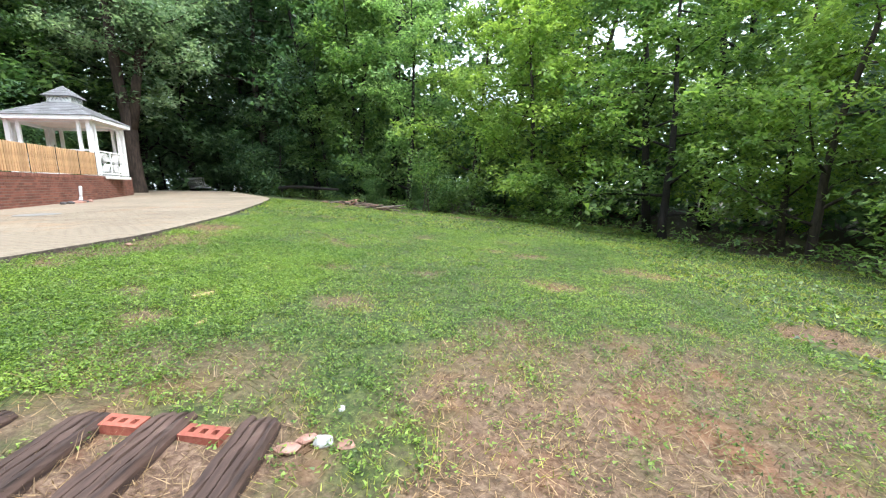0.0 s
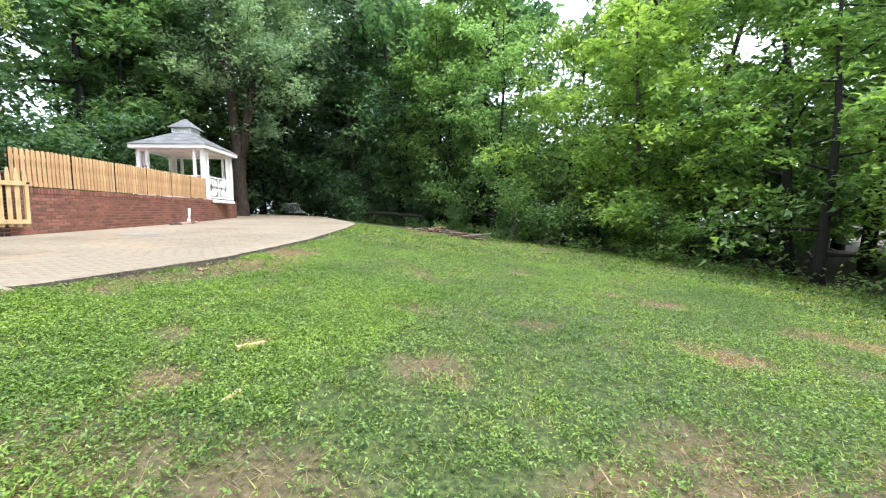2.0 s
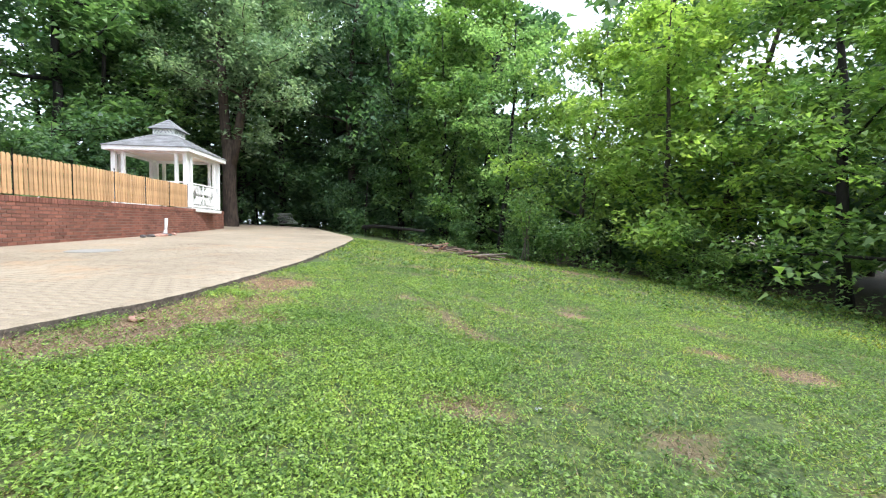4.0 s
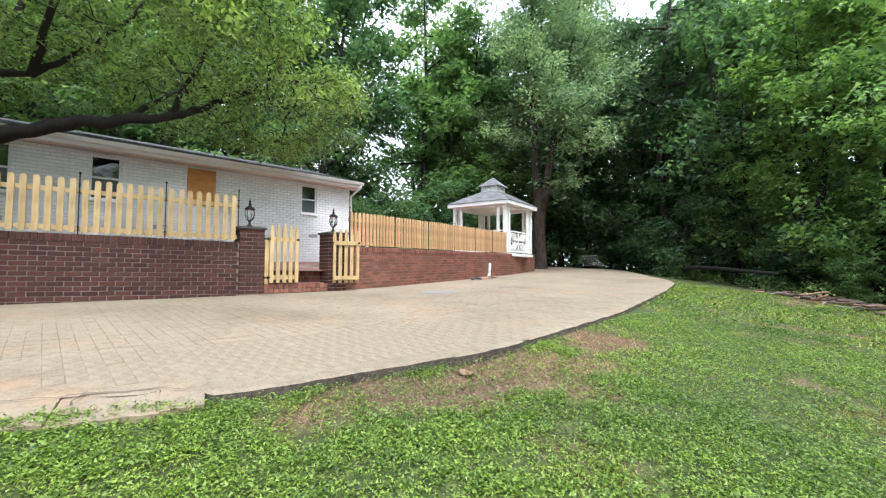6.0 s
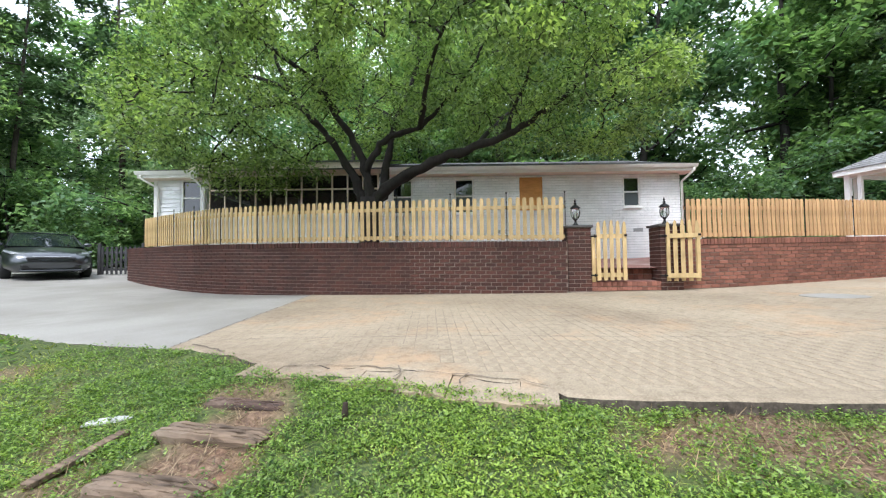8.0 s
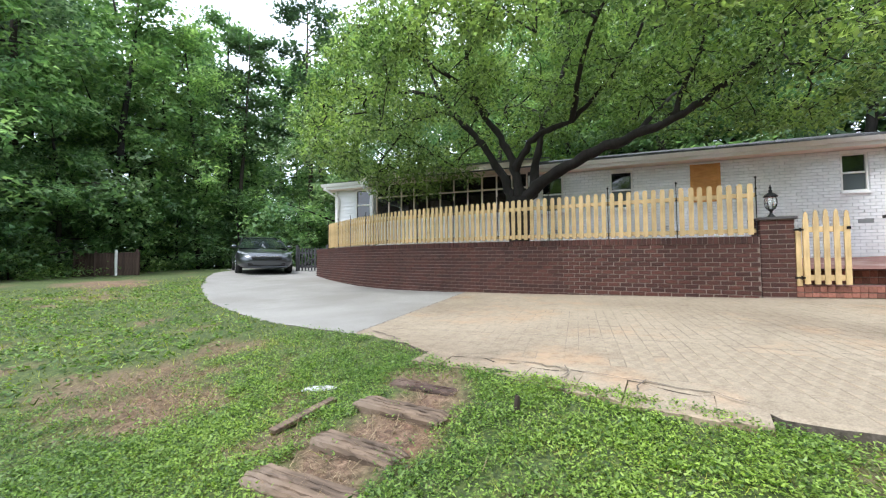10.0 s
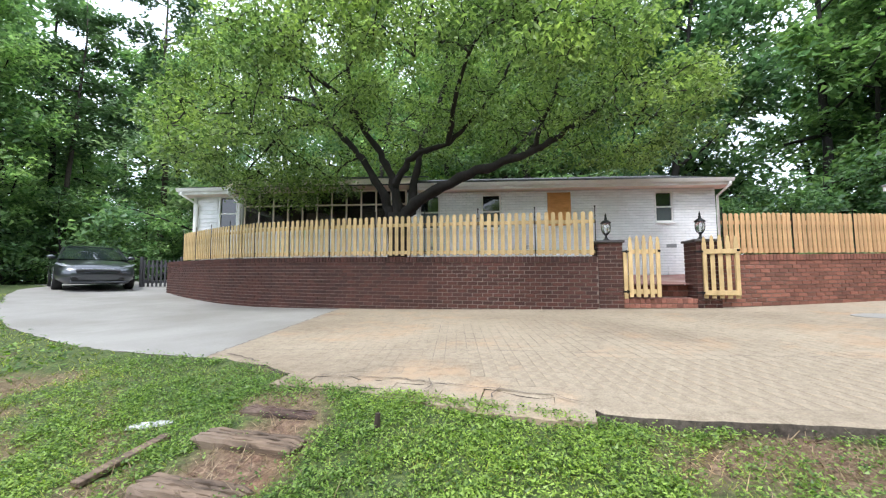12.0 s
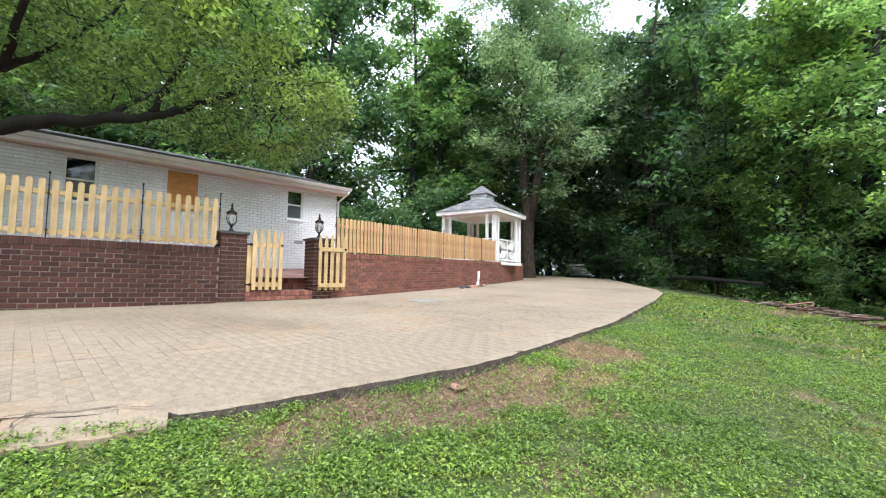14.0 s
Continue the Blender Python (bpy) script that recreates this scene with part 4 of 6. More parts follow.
# eaves, gutter, roof
def eave(x0, x1, z, out):
    hpart("soffit", Geo().box(((x0 + x1) / 2, -out / 2 + 0.1, z), (x1 - x0, out + 0.2, 0.02)), PAINT_CREAM, house)
    hpart("fascia", Geo().box(((x0 + x1) / 2, -out, z + 0.085), (x1 - x0, 0.03, 0.17), 0.003), PAINT_WHITE, house)
    g = Geo()
    prof = [(0, 0), (0, -0.09), (-0.07, -0.09), (-0.10, -0.03), (-0.115, 0.005), (-0.10, 0.005), (-0.065, -0.075), (-0.012, -0.075), (-0.012, 0)]
    n = len(prof)
    for x in (x0 - 0.02, x1 + 0.02):
        g.v += [(x, -out - 0.016 + p, z + 0.17 + q) for p, q in prof]
    g.f = [(i, (i + 1) % n, (i + 1) % n + n, i + n) for i in range(n)] + [tuple(range(n))[::-1], tuple(range(n, 2 * n))]
    hpart("gutter", g, PAINT_WHITE, house)


eave(7.2, LEN + 0.28, SOFFIT, 0.32)
eave(0.16, 1.9, SOFFIT, 0.32)
tiles = Geo()
rt = random.Random(9)
slope = 0.265
for r in range(18):
    y0 = -0.42 + r * 0.28
    zz = SOFFIT + 0.185 + (y0 + 0.4) * slope
    x = 0.11 - 0.15 * (r % 2)
    while x < LEN + 0.45:
        w = 0.32
        a, b2 = max(x, 0.11), min(x + w - 0.008, LEN + 0.36)
        if b2 - a > 0.03:
            lift = rt.uniform(0, 0.006)
            tiles.add([(a, y0, zz + lift), (b2, y0, zz + lift), (b2, y0 + 0.32, zz + 0.32 * slope - 0.004), (a, y0 + 0.32, zz + 0.32 * slope - 0.004), (a, y0 + 0.003, zz - 0.014), (b2, y0 + 0.003, zz - 0.014)], [(0, 1, 2, 3), (4, 5, 1, 0)])
        x += w
tagged(hpart("shingles", tiles, SHINGLE_DARK, house), kind="stuff")
zr = SOFFIT + 0.17
hpart("roof_deck", Geo().add([(0.16, -0.4, zr), (LEN + 0.34, -0.4, zr), (LEN + 0.34, 4.2, zr + 4.7 * slope), (0.16, 4.2, zr + 4.7 * slope), (LEN + 0.34, 8.9, zr), (0.16, 8.9, zr)],
                             [(0, 1, 2, 3), (3, 2, 4, 5), (1, 4, 2), (0, 3, 5), (0, 5, 4, 1)]), SHINGLE_DARK, house)


def downspout(x, dx, out=0.32):
    g = Geo()
    z = SOFFIT + 0.07
    g.tube([(x, -out - 0.06, z), (x, -out - 0.06, z - 0.07), (x + dx, -0.06, z - 0.33), (x + dx, -0.06, BASE + 0.4)], [0.035] * 4, 8)
    hpart("downspout", g, PAINT_WHITE, house, "", True)


downspout(LEN + 0.2, -0.17)
downspout(0.28, 0.3)
downspout(1.72, 0.2)


# ---- gazebo ----
GZ_M = Matrix.Translation((-14.02, 13.10, 1.86)) @ Matrix.Rotation(math.atan2(2.74, -1.08), 4, "Z")
gazebo = empty("gazebo", GZ_M, "white square gazebo with a grey shingled roof and cupola", "gazebo")
H = 1.26      # half distance between corner posts
part("floor_deck", Geo().box((0, 0, -0.10), (2.74, 2.74, 0.12), 0.01), PAINT_WHITE, gazebo)
for sx in (-1, 1):
    for sy in (-1, 1):
        part("post", Geo().box((sx * H, sy * H, 1.02), (0.15, 0.15, 2.06), 0.012), PAINT_WHITE, gazebo)
        part("post", Geo().box((sx * (H - 0.33), sy * H, 1.02), (0.11, 0.11, 2.06), 0.01), PAINT_WHITE, gazebo)
        part("post", Geo().box((sx * H, sy * (H - 0.33), 1.02), (0.11, 0.11, 2.06), 0.01), PAINT_WHITE, gazebo)
EH = 1.5
part("ceiling", Geo().box((0, 0, 2.06), (2 * EH - 0.06, 2 * EH - 0.06, 0.02)), PAINT_CREAM, gazebo, "cream painted boarded ceiling")
for k in range(4):
    rot = Matrix.Rotation(math.pi / 2 * k, 4, "Z")
    part("fascia", Geo().box((0, -EH, 2.10), (2 * EH + 0.03, 0.03, 0.16), 0.004, rot), PAINT_WHITE, gazebo)
    part("beam", Geo().box((0, -H, 2.0), (2 * H, 0.09, 0.12), 0.004, rot), PAINT_WHITE, gazebo)


def pyramid_roof(half, z0, top_half, z1, rows, parent, name="shingles"):
    g = Geo()
    r = random.Random(2)
    for k in range(4):
        rot = Matrix.Rotation(math.pi / 2 * k, 4, "Z")
        for i in range(rows):
            f0, f1 = i / rows, (i + 1.12) / rows
            h0, h1 = half + (top_half - half) * f0, half + (top_half - half) * min(1, f1)
            za, zb = z0 + (z1 - z0) * f0, z0 + (z1 - z0) * min(1, f1)
            n = max(1, int(2 * h0 / 0.25))
            for j in range(n):
                a0, a1 = -h0 + 2 * h0 * j / n, -h0 + 2 * h0 * (j + 1) / n - 0.006
                b0, b1 = max(-h1, min(h1, a0)), max(-h1, min(h1, a1))
                lift = 0.012 + r.uniform(0, 0.006)
                g.add([(a0, -h0, za + lift), (a1, -h0, za + lift), (b1, -h1, zb), (b0, -h1, zb), (a0, -h0, za - 0.005), (a1, -h0, za - 0.005)], [(0, 1, 2, 3), (4, 5, 1, 0)], rot)
    tagged(part(name, g, SHINGLE, parent), kind="stuff")


part("roof", Geo().add([(s * (EH + 0.03), t * (EH + 0.03), 2.165) for s, t in ((-1, -1), (1, -1), (1, 1), (-1, 1))] + [(s * 0.36, t * 0.36, 2.83) for s, t in ((-1, -1), (1, -1), (1, 1), (-1, 1))],
                       [(0, 1, 5, 4), (1, 2, 6, 5), (2, 3, 7, 6), (3, 0, 4, 7), (4, 5, 6, 7), (3, 2, 1, 0)]), SHINGLE, gazebo)
pyramid_roof(EH + 0.04, 2.18, 0.36, 2.84, 8, gazebo)
cup = part("cupola", Geo().box((0, 0, 2.93), (0.80, 0.80, 0.24), 0.006), PAINT_WHITE, gazebo, "small louvred cupola")
for k in range(4):
    rot = Matrix.Rotation(math.pi / 2 * k, 4, "Z")
    for j in range(6):
        part("slat", Geo().box((-0.3 + j * 0.12, -0.407, 2.95), (0.02, 0.01, 0.17), 0, rot @ Matrix.Translation((-0.3 + j * 0.12, 0, 2.95)) @ Matrix.Rotation(0.6 if j < 3 else -0.6, 4, "Y") @ Matrix.Translation((0.3 - j * 0.12, 0, -2.95))), VENT_GREY, cup)
pyramid_roof(0.52, 3.05, 0.02, 3.50, 4, cup)
part("cupola_cap", Geo().add([(-0.5, -0.5, 3.045), (0.5, -0.5, 3.045), (0.5, 0.5, 3.045), (-0.5, 0.5, 3.045), (0, 0, 3.495)], [(0, 1, 4), (1, 2, 4), (2, 3, 4), (3, 0, 4), (3, 2, 1, 0)]), SHINGLE, cup)


def lattice_rail(k):
    """White rail with a panel of diagonal slats in a chevron pattern."""
    rot = Matrix.Rotation(math.pi / 2 * k, 4, "Z")
    rail = part("railing", Geo().box((0, -H, 0.92), (2 * H - 0.15, 0.07, 0.05), 0.004, rot).box((0, -H, 0.06), (2 * H - 0.15, 0.05, 0.06), 0.004, rot), PAINT_WHITE, gazebo, "white lattice railing")
    part("stile", Geo().box((0, -H, 0.49), (0.05, 0.05, 0.82), 0.004, rot), PAINT_WHITE, rail)
    for side in (-1, 1):
        for lvl in (0, 1):
            for q in range(2):
                for j in range(7):
                    cx = side * (0.10 + 0.5 * q + 0.075 * j)
                    lean = (0.72 if (lvl + q) % 2 else -0.72) * side
                    ln = 0.36
                    mm = rot @ Matrix.Translation((cx + side * 0.08, -H, 0.29 + 0.41 * lvl)) @ Matrix.Rotation(lean, 4, "Y")
                    part("slat", LATTICE_SLAT, None, rail, m=mm)


LATTICE_SLAT = Geo().box((0, 0, 0), (0.030, 0.022, 0.40), 0).mesh("slat", PAINT_WHITE)
for k in range(4):
    lattice_rail(k)


# ---- trees ----
def leaf_cloud(centers, count, spread, size, rng, flat=0.6, droop=0.35, fold=0.18, narrow=0.5, tri=False):
    """Many folded leaves round the given centres, as arrays of vertices and triangles."""
    C = np.repeat(np.asarray(centers, float), count, axis=0)
    n = len(C)
    P = C + rng.normal(size=(n, 3)) * np.array([spread, spread, spread * flat])
    a = rng.uniform(0, 2 * np.pi, n)
    d = np.stack([np.cos(a), np.sin(a), -droop + rng.normal(size=n) * 0.45], -1)
    d /= np.linalg.norm(d, axis=1)[:, None]
    up = np.stack([rng.normal(size=n) * 0.5, rng.normal(size=n) * 0.5, np.ones(n)], -1)
    side = np.cross(d, up)
    side /= np.linalg.norm(side, axis=1)[:, None] + 1e-9
    nrm = np.cross(side, d)
    L = size * rng.uniform(0.65, 1.35, n)[:, None]
    W = L * narrow
    if tri:
        v = np.stack([P - side * W * 0.5, P + side * W * 0.5, P + d * L], 1)
        return v.reshape(-1, 3), np.arange(3 * n).reshape(-1, 3)
    v = np.empty((n, 4, 3))
    v[:, 0] = P
    v[:, 1] = P + d * L * 0.48 + side * W * 0.5 + nrm * W * fold
    v[:, 2] = P + d * L
    v[:, 3] = P + d * L * 0.48 - side * W * 0.5 + nrm * W * fold
    i = np.arange(n)[:, None] * 4
    f = np.concatenate([i + np.array([[0, 1, 2]]), i + np.array([[0, 2, 3]])], 1).reshape(-1, 3)
    return v.reshape(-1, 3), f


def limb(p, d, length, r0, r1, rng, n=6, wander=0.18, lift=0.0):
    pts, rad = [Vector(p)], [r0]
    d = Vector(d).normalized()
    for i in range(n):
        d = (d + Vector(rng.normal(size=3)) * wander + Vector((0, 0, lift))).normalized()
        pts.append(pts[-1] + d * length / n)
        rad.append(r0 + (r1 - r0) * (i + 1) / n)
    return pts, rad, d


def tree_meshes(name, seed, height, spread, first, bark, leaf, leaf_size, leaves, limbs=14, trunk_r=0.22, lift=0.05, clump=0.75, top_narrow=0.35, droop=0.3, low=-0.2, sides=7):
    """Trunk with limbs and twigs as one mesh, and a crown of leaves as another."""
    rng = np.random.default_rng(seed)
    wood = Geo()
    tp, tr, _ = limb((0, 0, -0.3), (0, 0, 1), height * 0.93, trunk_r, trunk_r * 0.12, rng, 12, 0.05, 0.05)
    tr[0] *= 1.35
    wood.tube(tp, tr, 8)
    centers = []
    for i in range(limbs):
        f = first + (0.97 - first) * ((i + rng.uniform(0, 0.8)) / limbs)
        k = min(int(f * 12), 11)
        base = tp[k].lerp(tp[k + 1], f * 12 - k)
        a = i * 2.4 + rng.uniform(-0.5, 0.5)
        reach = spread * (1 - (1 - top_narrow) * max(0, (f - first) / (1 - first)) ** 1.3) * rng.uniform(0.65, 1.1)
        d = Vector((math.cos(a), math.sin(a), rng.uniform(low, 0.55)))
        pts, rad, dd = limb(base, d, reach, max(0.02, trunk_r * 0.42 * (1 - 0.6 * f)), 0.012, rng, 6, 0.16, lift)
        wood.tube(pts[::2], rad[::2], 4, False)
        for q in range(2, 7):
            centers.append(pts[q])
            for _ in range(2):
                sp, sr, _d = limb(pts[q], dd + Vector(rng.normal(size=3)) * 0.8, reach * rng.uniform(0.18, 0.42), rad[q] * 0.6, 0.006, rng, 3, 0.25, 0.02)
                if q == 4 and height < 16:
                    wood.tube(sp, sr, 3, False)
                centers.append(sp[-1])
    C = np.array([tuple(c) for c in centers])
    per = max(4, int(leaves / len(C)))
    V, F = leaf_cloud(C, per, clump * 0.42, leaf_size, rng, 0.5, droop, narrow=0.62, tri=True)
    return wood.mesh("trunk", bark, True), np_mesh("crown", V, F, leaf)


def tree(meshes, m, label, group="", name="tree", category="tree"):
    ob = empty(name, m, label, category, group)
    part("trunk", meshes[0], None, ob)
    part("crown", meshes[1], None, ob)
    return ob


def gz_at(x, y):
    return float(lawn_z(np.float64(x), np.float64(y)))


KINDS = {
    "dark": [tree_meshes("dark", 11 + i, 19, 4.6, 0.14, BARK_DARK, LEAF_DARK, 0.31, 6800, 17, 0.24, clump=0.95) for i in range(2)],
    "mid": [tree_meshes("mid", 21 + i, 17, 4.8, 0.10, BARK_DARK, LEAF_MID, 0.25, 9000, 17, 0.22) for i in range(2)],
    "light": [tree_meshes("light", 31 + i, 13, 4.4, 0.10, BARK, LEAF_LIGHT, 0.20, 12500, 18, 0.16, 0.02, 0.8, 0.4, 0.4, -0.25) for i in range(2)],
    "grey": [tree_meshes("grey", 41 + i, 20, 5.0, 0.2, BARK, LEAF_BLUE, 0.26, 9000, 17, 0.28) for i in range(2)],
    "edge": [tree_meshes("edge", 101 + i, 15, 4.6, 0.05, BARK_DARK, LEAF_EDGE, 0.21, 10500, 19, 0.2, 0.0, 0.75, 0.45, 0.5, -0.35) for i in range(2)],
    "pine": [tree_meshes("pine", 51 + i, 22, 3.2, 0.42, BARK, PINE, 0.30, 6000, 18, 0.2, 0.0, 0.7, 0.5, 0.1, -0.15) for i in range(2)],
    "shrub": [tree_meshes("shrub", 61 + i, 3.6, 1.9, 0.05, BARK, LEAF_MID, 0.14, 4600, 13, 0.05, 0.05, 0.6, 0.6) for i in range(2)],
    "bush": [tree_meshes("bush", 71 + i, 5.2, 2.7, 0.05, BARK_DARK, LEAF_DARK, 0.18, 5600, 14, 0.08, 0.02, 0.7, 0.6, 0.4, -0.3) for i in range(2)],
    "far": [tree_meshes("far", 81 + i, 20, 5.0, 0.08, BARK_DARK, LEAF_DARK, 0.54, 3200, 15, 0.24, clump=1.35) for i in range(2)],
    "thicket": [tree_meshes("thicket", 95 + i, 5.5, 3.6, 0.03, BARK_DARK, LEAF_DARK, 0.42, 1700, 10, 0.07, 0.03, 1.2, 0.7) for i in range(2)],
    "far2": [tree_meshes("far", 91 + i, 18, 5.0, 0.08, BARK_DARK, LEAF_DARK, 0.54, 3200, 15, 0.24, clump=1.35) for i in range(2)],
}
LABELS = {"thicket": "dense dark thicket deep in the woods", "far": "tall dark tree deep in the woods", "far2": "tall green tree deep in the woods", "dark": "tall dark green broadleaf tree in dense woods", "mid": "leafy mid-green tree at the wood's edge", "light": "bright yellow-green young tree leaning over the lawn", "grey": "tall grey-green broadleaf tree",
          "edge": "full leafy tree with low drooping boughs", "pine": "tall thin pine with a high dark crown", "shrub": "leafy green shrub under the trees", "bush": "dense dark green bush at the wood's edge"}


def along_treeline(f):
    P = np.array(TREELINE, float)
    seg = np.hypot(*np.diff(P, axis=0).T)
    s = np.concatenate([[0], np.cumsum(seg)])
    u = f * s[-1]
    x, y = np.interp(u, s, P[:, 0]), np.interp(u, s, P[:, 1])
    x2, y2 = np.interp(min(u + 1, s[-1]), s, P[:, 0]), np.interp(min(u + 1, s[-1]), s, P[:, 1])
    x1, y1 = np.interp(max(u - 1, 0), s, P[:, 0]), np.interp(max(u - 1, 0), s, P[:, 1])
    n = math.hypot(x2 - x1, y2 - y1)
    return x, y, -(y2 - y1) / n, (x2 - x1) / n, s[-1]


rt = random.Random(17)
FOREST = []


def plant(kind, x, y, scale):
    FOREST.append((x, y))
    m = Matrix.Translation((x, y, gz_at(x, y) - 0.05)) @ Matrix.Rotation(rt.uniform(0, 6.28), 4, "Z") @ Matrix.Diagonal((scale * rt.uniform(0.9, 1.1), scale * rt.uniform(0.9, 1.1), scale * rt.uniform(0.92, 1.1), 1))
    glade = (abs(x - 1.3) < 3.2 and y > 10) or (x < -17 and abs(y - 0.9 - 0.44 * (0.43 - x)) < 2.8)
    if glade and kind not in ("shrub", "bush", "thicket", "light"):
        return
    names = {"shrub": "shrub", "bush": "shrub", "thicket": "shrub"}
    tree(rt.choice(KINDS[kind]), m, LABELS[kind], "woodland " + kind + " trees", names.get(kind, "tree"), "shrub" if kind in names else "tree")


total = along_treeline(0)[4]
for off, pitch, mix, sc in ((1.3, 3.4, ["shrub", "bush", "shrub", "shrub"], (0.45, 0.85)), (2.6, 4.0, ["mid", "light", "mid", "bush", "dark"], (0.6, 0.9)), (6.0, 5.0, ["dark", "mid", "dark", "grey", "mid"], (0.8, 1.1)),
                           (11.0, 6.0, ["dark", "grey", "far2", "pine"], (0.95, 1.15)), (17.0, 5.6, ["far", "far2"], (1.0, 1.25)), (8.5, 4.0, ["thicket"], (0.9, 1.2)), (13.5, 4.6, ["thicket"], (1.1, 1.4)), (22.0, 6.0, ["thicket"], (1.5, 1.9))):
    u = 1.0
    while u < total:
        x, y, nx_, ny_, _ = along_treeline(u / total)
        o = off + rt.uniform(-0.9, 0.9)
        unseen = 63 < u < 87
        kind = rt.choice(mix)
        if 40 < u < 80 and kind in ("dark", "mid", "bush") and off < 8:
            kind = rt.choice(["light", "light", "mid", "grey"])
        if u < 44 and off < 8 and kind == "dark":
            kind = "edge"
        if u > 87 and off < 8 and kind in ("light", "dark", "mid"):
            kind = rt.choice(["edge", "edge", "grey"])
        if unseen:
            kind = "thicket" if kind == "thicket" else "bush"
        plant(kind, x + nx_ * o, y + ny_ * o, rt.uniform(*sc) * (1.15 if kind == "light" else 1.0) * (1.22 if u < 44 and off > 4 and kind != "thicket" else 1.0))
        u += pitch * rt.uniform(0.75, 1.25) * (2.6 if unseen else 1.0)

# woods behind the house and the gazebo
for y0, x0 in ((-16, -27), (-11, -26), (-6, -25), (-1, -24.5), (4, -24.5), (8, -23.5), (12, -23), (16, -23.5), (20, -24.5), (24, -26.5), (-13, -33), (-8, -31.5), (-3, -31), (2, -31), (7, -30), (12, -29.5), (17, -30), (22, -32), (-18, -34), (28, -33), (10.2, -19.5), (6.8, -19.8), (18.5, -20.5)):
    plant("far" if x0 < -28 else rt.choice(["dark", "dark", "grey", "mid"]), x0 + rt.uniform(-1, 1), y0 + rt.uniform(-1, 1), rt.uniform(0.85, 1.1))
for x0, y0, kd in ((-19.5, 27.0, "dark"), (-21.5, 24.5, "dark"), (-24, 29, "mid"), (-20, 32, "dark"), (-16.5, 29.5, "dark"), (-26, 34, "grey"), (-17.5, 33.5, "mid"), (-12.5, 30, "dark"), (-23, 36, "dark"), (-28.5, 28, "dark"), (-14.5, 26.8, "bush"), (-18.0, 28.2, "bush"), (-21, 29, "bush"), (-11.5, 25.0, "bush"), (-23.5, 26, "bush"), (-26.5, 31, "bush"),
                   (-3, -25.5, "dark"), (-6.5, -25.5, "grey"), (-10, -26.5, "dark"), (0.5, -25.5, "dark"), (-13.5, -30, "dark"), (-5, -30, "dark"), (-9, -31, "mid"), (-1, -30.5, "grey"), (-17, -25, "pine"), (-20, -22, "pine"), (-23, -19, "grey"), (-19, -29, "dark"), (-25, -25, "dark"), (-13, -25.2, "bush"), (-16, -23.5, "bush"), (-18.5, -21, "bush"), (-21, -17.5, "bush"), (-4, -23.8, "bush")):
    plant(kd, x0, y0, rt.uniform(0.95, 1.2))
for x0, y0, kd in ((-21.5, 9.2, "grey"), (-22.5, 14.2, "dark"), (-25.5, 19.5, "dark"), (-20.0, 22.0, "grey"), (-27.0, 23.0, "dark"), (-24.0, 5.8, "grey"), (-26, 9.5, "dark"), (-14.0, 28.0, "grey"), (-9.5, 26.5, "dark"), (-5.5, 24.0, "mid"), (-22.0, 0.5, "dark"), (-23.5, -4.5, "mid"), (-14.5, -25.5, "edge"), (-11.8, -26.5, "edge"), (-4.0, -24.8, "edge"), (-2.0, -23.0, "edge"), (-19.5, -13.0, "edge"), (-20.5, -8.0, "edge"), (-20.0, -17.5, "edge")):
    plant(kd, x0, y0, rt.uniform(1.0, 1.2))
for y0, x0 in ((9, -19.5), (12.0, -18.8), (15, -18.6), (7.2, -20), (18, -20), (21, -21)):
    plant("bush", x0, y0, rt.uniform(0.8, 1.1))

# forked big tree by the gazebo
def big_tree():
    rng = np.random.default_rng(77)
    wood = Geo()
    wood.tube([(0, 0, -0.3), (0.03, 0, 0.35), (0.0, 0.03, 1.1), (-0.03, 0.02, 2.4), (0.02, 0, 3.6), (0.08, 0, 4.5), (0.1, 0, 5.1)], [0.58, 0.45, 0.38, 0.35, 0.36, 0.40, 0.26], 16)
    centers = []
    for d, ln, r in (((0.30, 0.05, 1), 15, 0.27), ((-0.10, -0.08, 1), 17, 0.31)):
        pts, rad, _ = limb((0.05 + d[0] * 0.35, 0, 3.7), d, ln, r, 0.05, rng, 12, 0.06, 0.03)
        wood.tube(pts, rad, 9)
        for i in range(3, 13):
            for _ in range(3):
                a = rng.uniform(0, 6.28)
                lp, lr, dd = limb(pts[i], (math.cos(a), math.sin(a), rng.uniform(-0.15, 0.5)), rng.uniform(2.5, 5.5), rad[i] * 0.4, 0.012, rng, 6, 0.16, 0.03)
                wood.tube(lp, lr, 6)
                for q in range(2, 7):
                    centers += [lp[q], lp[q] + Vector(rng.normal(size=3)) * 0.6]
    C = np.array([tuple(c) for c in centers])
    V, F = leaf_cloud(C, 75, 0.40, 0.20, rng, tri=True, narrow=0.6)
    return wood.mesh("trunk", BARK_RED, True), np_mesh("crown", V, F, LEAF_BLUE)


tree(big_tree(), Matrix.Translation((-17.2, 19.4, gz_at(-17.2, 19.4) + 0.1)), "big forked reddish-brown tree beside the gazebo")


